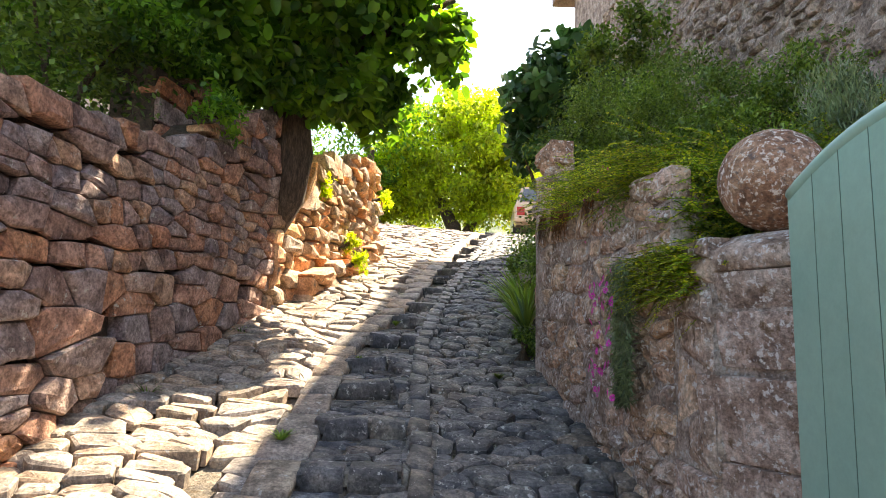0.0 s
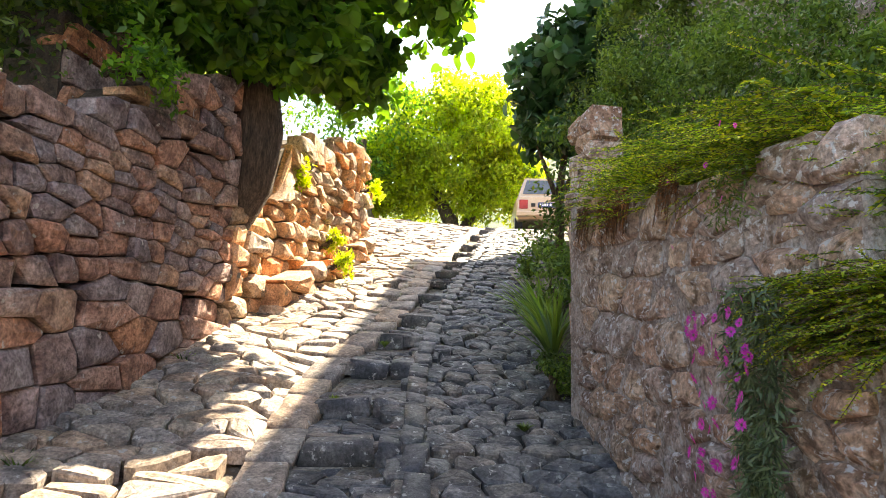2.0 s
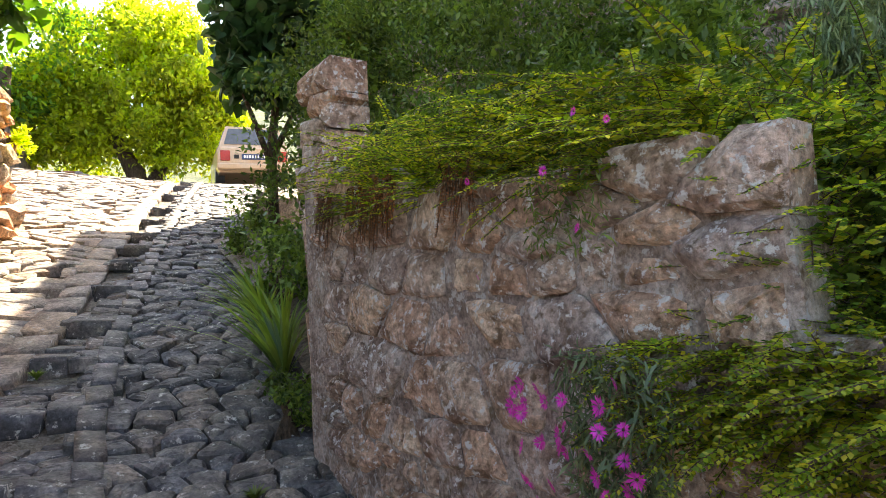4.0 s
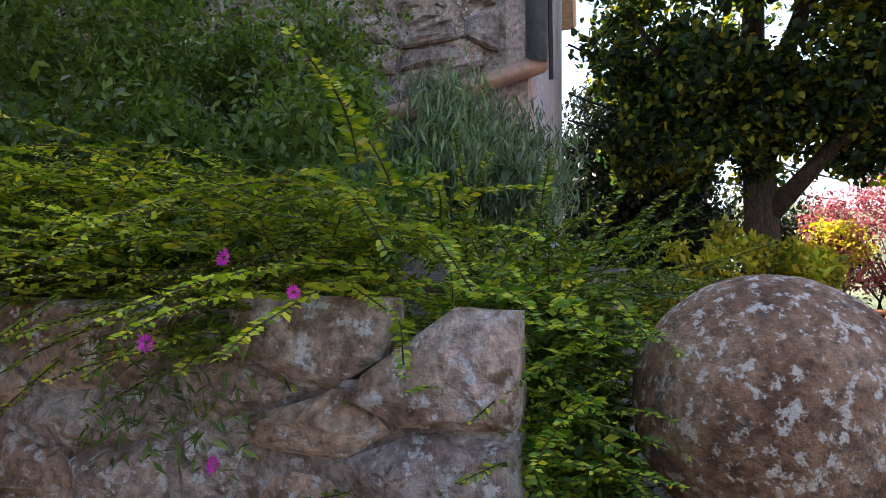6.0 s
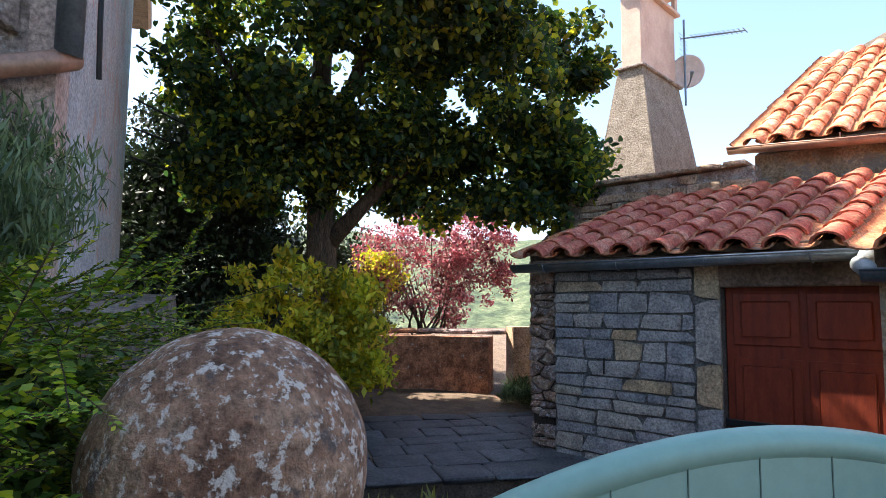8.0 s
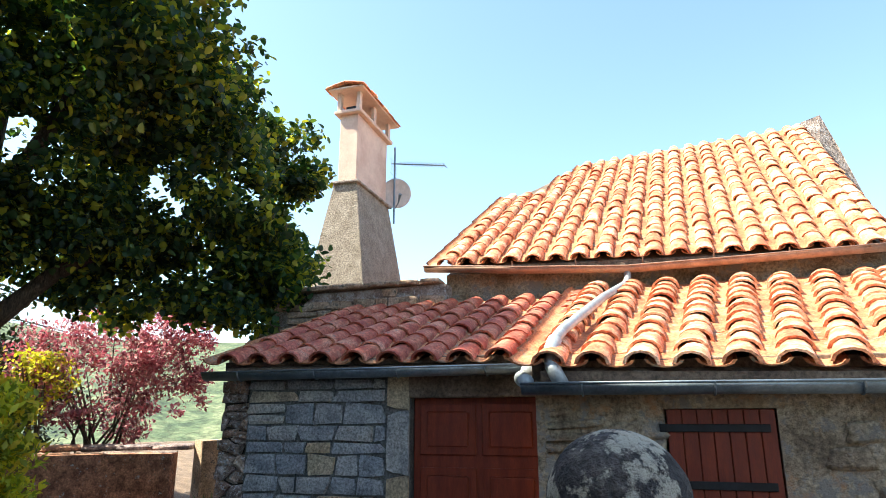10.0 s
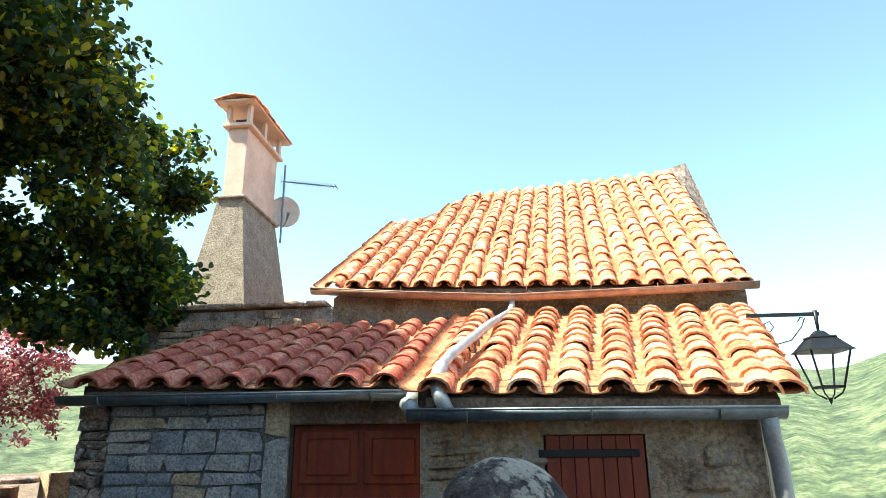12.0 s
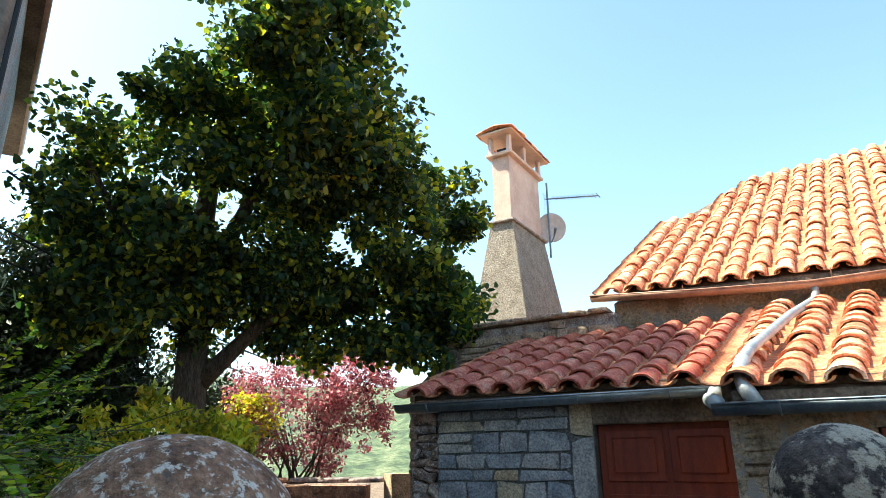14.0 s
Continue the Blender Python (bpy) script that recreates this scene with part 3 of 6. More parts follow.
def lane_place(u, v, out, centre):
    left = max(0.0, line(KERB, v) - u)
    return Vector((u, v, ground(v) + 0.034 + (0.02 * math.sin(u * 5 + v * 3) if left else 0.0) + left * 0.07 + out))


def strip_place(u, v, out, centre):
    return Vector((u, v, tread(centre[1]) + 0.1 * (v - centre[1]) + out))


near_lane = lambda p: 2.6 < p[1] < 5.4
lane_cells = fitted(seeds, 2.0, 0.014, 0.1)
# split at the kerb: paler stones on the sunny side, shade-darkened ones right
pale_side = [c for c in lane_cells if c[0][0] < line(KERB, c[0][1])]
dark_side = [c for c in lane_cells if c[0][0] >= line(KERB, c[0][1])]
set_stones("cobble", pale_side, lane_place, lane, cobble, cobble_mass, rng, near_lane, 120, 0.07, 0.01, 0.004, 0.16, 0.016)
set_stones("cobble", dark_side, lane_place, lane, shaded_schist, shaded_schist_mass, rng, near_lane, 120, 0.07, 0.012, 0.004, 0.14, 0.014)
set_stones("cobble", fitted(strip_seeds, 2.0, 0.014, 0.1), strip_place, lane, shaded_schist, shaded_schist_mass, rng, near_lane, 60, 0.07, 0.01, 0.003, 0.1, 0.01)

slabs = Pieces("kerb_slab", SQUARE, cobble, lane)
y = 0.6
while y < 16:
    dy = rng.uniform(0.24, 0.46)
    a, b = Vector((line(KERB, y), y, ground(y))), Vector((line(KERB, y + dy), y + dy, ground(y + dy)))
    turn = (b - a).to_track_quat("Y", "Z").to_matrix().to_4x4()
    m = Matrix.Translation((a + b) / 2 + Vector((rng.uniform(-0.015, 0.015), 0, -0.012))) @ turn @ Matrix.Diagonal((rng.uniform(0.19, 0.25), dy - 0.02, 0.12, 1))
    slabs.put(rng.randrange(99), m)
    y += dy
treads = Pieces("step_stone", SQUARE, shaded_schist, lane)
for r in RISERS:
    a, b = line(KERB, r) + 0.12, line(STRIP, r) + 0.02
    x = a
    while x < b - 0.05:
        w = min(rng.uniform(0.16, 0.36), b - x)
        m = Matrix.Translation((x + w / 2, r + 0.03, ground(r) + 0.012)) @ Euler((radians(rng.uniform(2, 7)), radians(rng.uniform(-3, 3)), radians(rng.uniform(-4, 4)))).to_matrix().to_4x4()
        treads.put(rng.randrange(99), m @ Matrix.Diagonal((w - 0.01, 0.13, 0.13, 1)))
        x += w
edging = Pieces("edge_stone", SQUARE, shaded_schist, lane)
y = 0.8
while y < 15.5:
    dy = rng.uniform(0.12, 0.28)
    m = Matrix.Translation((line(STRIP, y) + 0.06, y + dy / 2, ground(y + dy / 2) + 0.005)) @ Euler((radians(15), 0, radians(rng.uniform(-6, 6)))).to_matrix().to_4x4()
    edging.put(rng.randrange(99), m @ Matrix.Diagonal((0.12, dy - 0.015, 0.12, 1)))
    y += dy


# ---------------------------------------------------------------- walls along the lane
def wall_core(name, path, base, top, thick, material, label, side=1, inset=0.05):
    """The body of a wall, behind its face stones."""
    at, length = along(path)
    bm = bmesh.new()
    rows = []
    for s in np.linspace(0, length, max(4, int(length / 0.04))):
        p, t = at(s)
        nrm = Vector((-t.y, t.x, 0)) * side
        a, b = p - nrm * inset, p - nrm * thick
        z0, z1 = base(s) - 0.3, top(s) - 0.05
        rows.append([bm.verts.new((q.x, q.y, z)) for q, z in ((a, z0), (a, z1), (b, z1), (b, z0))])
    for u, v in zip(rows, rows[1:]):
        for k in range(4):
            bm.faces.new((u[k], u[(k + 1) % 4], v[(k + 1) % 4], v[k]))
    bm.faces.new(rows[0])
    bm.faces.new(rows[-1][::-1])
    ob = part(name, bm, material)
    return tagged(ob, label, "wall", kind="structure")


rng = random.Random(11)
# left: dry rubble wall climbing beside the lane
LW = [(-1.98, -1.0), (-1.93, 1.5), (-1.9, 3.0), (-1.82, 4.2), (-1.7, 5.2), (-1.6, 5.75)]
lw_at, lw_len = along(LW)
lw_base = lambda s: ground(lw_at(s)[0].y) - 0.05
lw_top = lambda s: float(np.interp(lw_at(s)[0].y, [-1, 1.5, 2.6, 3.8, 4.3, 4.7, 5.2, 5.8], [2.3, 2.42, 2.5, 2.66, 2.74, 3.1, 3.3, 3.48]))
left_wall = wall_core("wall_left", LW, lw_base, lw_top, 0.5, joint_dark, "rough dry-stone rubble wall of red-brown and grey stones", side=-1, inset=0.1)
cells_, place_ = rubble(LW, lw_base, lambda s: lw_top(s) + 0.05, rng, (0.1, 0.42), (0.07, 0.24), -1, lose=0.08)
set_stones("rubble_stone", cells_, place_, left_wall, stone_red, stone_red_mass, rng, lambda p: 2.2 < p[1] < 6.0, depth=0.16, bevel=0.014, bulge=0.008, lean=0.14, proud=0.022)
# a patch of squared masonry above it, under the tree
upper = wall_core("wall_left_upper", [(-2.2, 4.55), (-1.95, 6.3)], lambda s: 2.4, lambda s: 3.5, 0.4, joint_dark, "old squared masonry under a mulberry tree", side=-1, inset=0.04)
sq = Pieces("squared_stone", SQUARE, stone_red, upper, smooth=False)
lay_wall(sq, [(-2.2, 4.55), (-1.95, 6.3)], lambda s: 2.5, lambda s: 3.55, rng, (0.2, 0.42), (0.16, 0.22), 0.25, 0.012, 1.5, 0.02, side=-1)
sq.done()
# beyond the trunk: sunlit bulging wall
SW = [(-1.6, 5.7), (-1.52, 6.4), (-1.4, 7.3), (-1.2, 8.4), (-1.06, 9.5), (-1.45, 9.75), (-2.6, 9.9)]
sw_at, sw_len = along(SW)
sw_base = lambda s: ground(sw_at(s)[0].y) - 0.05
sw_top = lambda s: float(np.interp(s, [0, 0.92, 1.02, 1.6, 2.6, 3.6, 4, 6], [2.66, 2.74, 3.3, 3.6, 3.85, 4.0, 3.8, 3.8]))
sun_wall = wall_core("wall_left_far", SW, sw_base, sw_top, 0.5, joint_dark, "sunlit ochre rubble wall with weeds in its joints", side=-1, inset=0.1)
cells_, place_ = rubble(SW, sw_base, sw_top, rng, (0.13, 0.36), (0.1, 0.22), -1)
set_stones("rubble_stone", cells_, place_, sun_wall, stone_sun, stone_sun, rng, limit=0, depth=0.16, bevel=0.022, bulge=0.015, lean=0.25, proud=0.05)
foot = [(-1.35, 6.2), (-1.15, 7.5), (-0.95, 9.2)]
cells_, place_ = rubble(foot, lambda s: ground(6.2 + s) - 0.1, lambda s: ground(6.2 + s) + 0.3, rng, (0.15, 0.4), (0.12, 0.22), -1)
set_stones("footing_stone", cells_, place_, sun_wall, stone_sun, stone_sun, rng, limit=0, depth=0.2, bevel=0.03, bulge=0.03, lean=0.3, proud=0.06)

# right: mortared garden wall between the gate and its corner pillar
RW = [(0.93, 2.3), (0.89, 2.6), (0.83, 3.1), (0.76, 3.6), (0.68, 4.1), (0.64, 4.55)]
rw_at, rw_len = along(RW)
rw_base = lambda s: ground(rw_at(s)[0].y) - 0.08
rw_top = lambda s: float(np.interp(rw_at(s)[0].y, [1.7, 2.56, 2.58, 3.1, 4.15, 4.2, 4.6], [1.76, 1.78, 2.15, 2.2, 2.32, 2.46, 2.52]))
right_wall = wall_core("wall_right", RW, rw_base, rw_top, 0.45, mortar, "lichened mortared garden wall of grey and pinkish stone", side=1, inset=0.012)
RWH = [(0.894, 2.58), (0.83, 3.1), (0.76, 3.6), (0.68, 4.1), (0.64, 4.55)]
rh_at, rh_len = along(RWH)
wr = random.Random(4)
cells_, place_ = rubble(RWH, lambda s: ground(rh_at(s)[0].y) - 0.08, lambda s: rw_top(s + 0.29) + 0.03, wr, (0.1, 0.28), (0.08, 0.2), 1, 2.4, 0.01, lose=0.02, jitter=0.1, worn=0.13)
set_stones("wall_stone", cells_, place_, right_wall, stone_grey, stone_grey, wr, depth=0.1, bevel=0.016, bulge=0.01, lean=0.14, proud=0.018, flip=True)
cells_, place_ = rubble([(0.93, 2.3), (0.894, 2.57)], lambda s: 0.5, lambda s: 1.84, wr, (0.16, 0.3), (0.14, 0.24), 1, 2.0, 0.012)
set_stones("wall_stone", cells_, place_, right_wall, stone_grey, stone_grey, wr, depth=0.1, bevel=0.016, bulge=0.01, lean=0.14, proud=0.018, flip=True)
back = wall_core("wall_right_return", [(0.61, 4.55), (1.6, 4.8), (2.6, 4.9)], lambda s: 1.1, lambda s: 2.4, 0.35, mortar, "rough end of the garden wall", side=1)
pillar = wall_core("corner_pillar", [(0.66, 4.36), (0.63, 4.56)], lambda s: 2.3, lambda s: 2.82, 0.22, mortar, "crumbling corner pillar at the end of the garden wall", side=1)
cells_, place_ = rubble([(0.665, 4.32), (0.63, 4.58)], lambda s: 2.3, lambda s: 2.88 - 0.3 * abs(s - 0.12), rng, (0.08, 0.2), (0.07, 0.15), 1, 1.8)
set_stones("wall_stone", cells_, place_, pillar, stone_grey, stone_grey, rng, depth=0.2, bevel=0.016, bulge=0.012, lean=0.25, proud=0.025, flip=True)
cells_, place_ = rubble([(0.63, 4.58), (0.93, 4.64)], lambda s: 1.2, lambda s: 2.55, rng, (0.1, 0.22), (0.09, 0.2), 1, 1.8)
set_stones("wall_stone", cells_, place_, pillar, stone_grey, stone_grey, rng, depth=0.12, bevel=0.016, bulge=0.012, lean=0.2, proud=0.02, flip=True)

# the raised garden behind it
bed = sheet([1.05, 1.3, 1.8, 2.4, 3.0, 3.6], [2.2, 2.5, 2.64, 2.68, 3.0, 3.6, 4.3, 4.75], lambda x, y: (1.6 if y < 2.66 else 2.1 + 0.04 * (y - 2.7)) + 0.1 * max(0, x - 1.2))
tagged(part("garden_bed", bed, earth), "raised earth of the shrub garden behind the wall", "garden bed", kind="structure")
bank = sheet([0.74, 0.9, 1.2, 2.0, 2.8], [4.75, 5.5, 7, 8.4, 8.8], lambda x, y: ground(y) + (0.14 + 0.6 * (x - 0.75)) * (1 if y < 8 else 0.2))
tagged(part("lane_bank", bank, earth), "planted earth bank beside the lane", "bank", kind="structure")
# ---------------------------------------------------------------- gate posts, balls and gate
def ball(name, centre, r, material, seed, label):
    bm = bmesh.new()
    bmesh.ops.create_icosphere(bm, subdivisions=5, radius=r)
    for v in bm.verts:
        q = v.co / r
        v.co *= 1 + 0.012 * noise.noise(q * 3 + Vector((seed, 0, 0))) + 0.008 * noise.noise(q * 13 + Vector((0, seed, 0)))
    for v in bm.verts:
        v.co += Vector(centre)
    return tagged(part(name, bm, material, smooth=True), label, "stone ball", "gate balls")


ball("stone_ball", (1.17, 2.285, 2.075), 0.186, crust_ball, 3, "round lichen-spotted brown stone ball on a gate post")
ball("stone_ball", (1.085, 0.93, 2.142), 0.15, crust_dark, 9, "round stone ball crusted with dark lichen on a gate post")


def post(name, x0, y0, x1, y1, z0, z1, label, turn=0):
    ob = thing(name, ((x0 + x1) / 2, (y0 + y1) / 2, z0), label, "gate post", "gate posts")
    ob.matrix_world = Matrix.Translation(((x0 + x1) / 2, (y0 + y1) / 2, z0)) @ Matrix.Rotation(radians(turn), 4, "Z")
    rr = random.Random(int(y0 * 10))
    part("core", box(x0 + 0.03 - (x0 + x1) / 2, y0 + 0.03 - (y0 + y1) / 2, 0, x1 - 0.03 - (x0 + x1) / 2, y1 - 0.03 - (y0 + y1) / 2, z1 - z0 - 0.05), mortar, ob)
    z = 0.0
    blocks = Pieces("block", HEWN, stone_grey, ob, smooth=False)
    while z < z1 - z0 - 0.1:
        h = min(rr.uniform(0.2, 0.3), z1 - z0 - z)
        blocks.put(rr.randrange(9), Matrix.Translation((rr.uniform(-0.008, 0.008), rr.uniform(-0.008, 0.008), z + h / 2)) @ Matrix.Diagonal((x1 - x0, y1 - y0, h - 0.012, 1)))
        z += h
    # cap: a worn slab with sloping shoulders
    bm = bmesh.new()
    hx, hy, top = (x1 - x0) / 2, (y1 - y0) / 2, z1 - z0
    rings = [(1.0, 0.0), (1.06, 0.03), (1.05, 0.07), (0.86, 0.105), (0.62, 0.13)]
    loops = []
    for k, (f, dz) in enumerate(rings):
        lp = []
        for a in range(24):
            t = 2 * math.pi * a / 24
            c, s = math.cos(t), math.sin(t)
            q = 1 / max(abs(c), abs(s)) if k < 3 else 1 / max(abs(c), abs(s)) ** 0.5
            lp.append(bm.verts.new((hx * f * c * q + 0.006 * noise.noise((c * 3, s * 3, k)), hy * f * s * q, top + dz + 0.008 * noise.noise((c * 2, s * 2, k + 5)))))
        loops.append(lp)
    for a, b in zip(loops, loops[1:]):
        for i in range(24):
            bm.faces.new((a[i], a[(i + 1) % 24], b[(i + 1) % 24], b[i]))
    bm.faces.new(loops[-1])
    bm.faces.new(loops[0][::-1])
    part("cap", bm, stone_grey, ob, "worn lichened cap stone", smooth=True)
    return ob


post("gate_post", 0.985, 2.1, 1.385, 2.5, 0.4, 1.74, "squared limestone gate post with a worn cap", 30)
post("gate_post", 0.88, 0.7, 1.28, 1.1, 0.1, 1.87, "limestone gate post carrying a lichened ball")

gate = thing("garden_gate", (1.1, 1.1, 0.4), "closed green painted metal gate with an arched top", "gate")
GZ0, GW = 0.05, 0.95


def gate_top(y):
    return 1.68 - 0.13 * ((y - 0.4) / 0.57) ** 2


bm = bmesh.new()
prof = [(-0.02 + GW * k / 20 + 0.0, gate_top(GW * k / 20)) for k in range(21)]
fr = [bm.verts.new((-0.02, y, GZ0)) for y, z in prof] + [bm.verts.new((-0.02, y, z)) for y, z in reversed(prof)]
bk = [bm.verts.new((0.02, v.co.y, v.co.z)) for v in fr]
bm.faces.new(fr)
bm.faces.new(bk[::-1])
for i in range(len(fr)):
    j = (i + 1) % len(fr)
    bm.faces.new((fr[i], bk[i], bk[j], fr[j]))
part("gate_leaf", bm, green_paint, gate)
for yv in (0.13, 0.26, 0.4, 0.53, 0.66, 0.79):
    part("seam", box(-0.0215, yv - 0.001, GZ0 + 0.02, -0.0185, yv + 0.001, gate_top(yv) - 0.01), green_seam, gate, "dark seam between the gate's boards")
part("top_rail", tube([(0, y, z) for y, z in prof], 0.028, 8), green_paint, gate, "rounded arched top rail", smooth=True)
part("frame_post", tube([(0, GW - 0.03, GZ0), (0, GW - 0.03, prof[-1][1])], 0.02, 8), green_paint, gate, smooth=True)

# ---------------------------------------------------------------- the tiled outbuilding
BF = Matrix.Translation((4.93, 0.005, 0)) @ Matrix.Rotation(radians(-148.206), 4, "Z")
build = thing("tiled_outbuilding", turn=BF, label="low stone outbuilding with stepped terracotta tile roofs", category="outbuilding")


def prism(points, z0, z1, bm=None, tops=None):
    """A prism on a plan polygon; tops may give each corner its own height."""
    bm = bm or bmesh.new()
    lo = [bm.verts.new((x, y, z0)) for x, y in points]
    hi = [bm.verts.new((x, y, (tops[i] if tops else z1))) for i, (x, y) in enumerate(points)]
    for i in range(len(points)):
        j = (i + 1) % len(points)
        bm.faces.new((lo[i], lo[j], hi[j], hi[i]))
    bm.faces.new(lo[::-1])
    bm.faces.new(hi)
    return bm


rng = random.Random(21)
# left bay: dressed grey stone, beside the door
part("wall", prism([(0.0, 0.02), (1.3, 0.02), (1.3, 1.8), (0.0, 1.8)], 0.3, 2.6), grey_mortar, build, "wall of grey dressed stone")
left_face = part("stone_facing", prism([(0.0, 0.012), (1.3, 0.012), (1.3, 0.06), (0.0, 0.06)], 0.3, 2.62), grey_mortar, build)
blk = Pieces("dressed_block", SQUARE, slate_wall, left_face, smooth=False)
lay_wall(blk, [(0.0, 0), (1.12, 0)], lambda s: 0.45, lambda s: 2.62, rng, (0.14, 0.4), (0.07, 0.165), 0.12, 0.012, 1.6, 0.02, side=-1)
z = 0.5
while z < 2.55:
    h = rng.uniform(0.25, 0.5)
    blk.put(3, Matrix.Translation((1.215, 0.05, z + h / 2)) @ Matrix.Diagonal((0.17, 0.12, h - 0.012, 1)))
    z += h
blk.done()
part("lintel", box(1.28, -0.005, 2.44, 2.27, 0.2, 2.62, 0.01), old_wood, build, "dark timber lintel")
part("wall", prism([(2.24, 0.0), (2.3, 0.0), (2.3, 1.8), (2.24, 1.8)], 0.3, 2.6), ochre_plaster, build)
door = part("door", box(1.31, 0.07, 0.5, 2.24, 0.12, 2.44, 0.004), red_wood, build, "red-brown panelled wooden door")
for x0, x1 in ((1.36, 1.76), (1.8, 2.2)):
    for z0, z1 in ((0.6, 1.3), (1.4, 1.98), (2.06, 2.4)):
        bm = box(x0, 0.055, z0, x1, 0.075, z1, 0.006)
        box(x0 + 0.05, 0.045, z0 + 0.05, x1 - 0.05, 0.06, z1 - 0.05, 0.012, bm)
        part("panel", bm, red_wood, door)
for z in (0.8, 1.53):
    part("strap_hinge", box(1.29, 0.035, z, 2.0, 0.05, z + 0.045, 0.004), black_iron, door, "black iron strap hinge")
part("tie_rod", tube([(0.45, -0.02, 1.92), (0.45, -0.03, 1.8)], 0.007, 6), black_iron, build)

# right bay: rough ochre wall with a shuttered window
for pts, z0, z1 in (([(3.51, -0.57), (4.12, -0.57), (4.22, -0.3), (3.51, -0.2)], 0.2, 2.58), ([(2.96, -0.57), (3.51, -0.57), (3.51, -0.2), (2.96, -0.2)], 0.2, 1.87),
                    ([(2.96, -0.57), (3.51, -0.57), (3.51, -0.2), (2.96, -0.2)], 2.355, 2.6)):
    part("wall", prism(pts, z0, z1), ochre_plaster, build)
part("wall", prism([(2.27, -0.2), (4.26, -0.2), (5.1, 2.0), (2.27, 2.0)], 0.2, 2.6, tops=[2.68, 2.68, 3.35, 3.35]), ochre_plaster, build)
bm = prism([(2.27, -0.57), (2.96, -0.57), (2.96, -0.2), (2.27, -0.2)], 0.2, 2.62)
right_face = part("wall", bm, ochre_plaster, build, "rough ochre plastered rubble wall")
rub = Pieces("wall_stone", BLOCKS, ochre_plaster, right_face)
lay_wall(rub, [(2.3, -0.57), (4.1, -0.57)], lambda s: 0.4, lambda s: 2.5, rng, (0.16, 0.34), (0.12, 0.22), 0.2, 0.02, 5, 0.02, side=-1,
         skip=lambda s, z: 0.55 < s < 1.35 and 1.75 < z < 2.5 or rng.random() < 0.35)
shutter = part("shutter", box(2.97, -0.56, 1.88, 3.5, -0.53, 2.35), red_wood, build, "closed red-brown plank shutter")
for k in range(7):
    x = 2.97 + 0.53 * k / 7
    part("plank", box(x + 0.002, -0.575, 1.88, x + 0.0737, -0.555, 2.35, 0.003), red_wood, shutter)
for z in (1.95, 2.235):
    part("strap_hinge", box(2.93, -0.59, z, 3.47, -0.576, z + 0.04, 0.003), black_iron, shutter, "black iron strap hinge")

# tiled roofs
def tile_shape():
    vs, fs, n = [], [], 6
    def arc(r0, r1, y0, y1, flip):
        o = len(vs)
        for y, r in ((y0, r0), (y1, r1)):
            for k in range(n + 1):
                a = math.pi * k / n
                vs.append((r * math.cos(a), y, r * 0.85 * math.sin(a)))
        for k in range(n):
            q = (o + k, o + k + 1, o + n + 2 + k, o + n + 1 + k)
            fs.append(q[::-1] if flip else q)
    arc(0.5, 0.38, 0, 1, True)
    arc(0.41, 0.3, 0, 1, False)
    o = len(vs)
    for r in (0.5, 0.41):
        for k in range(n + 1):
            a = math.pi * k / n
            vs.append((r * math.cos(a), 0, r * 0.85 * math.sin(a)))
    for k in range(n):
        fs.append((o + k, o + k + 1, o + n + 2 + k, o + n + 1 + k))
    return np.array(vs), fs


TILE = [tile_shape()]


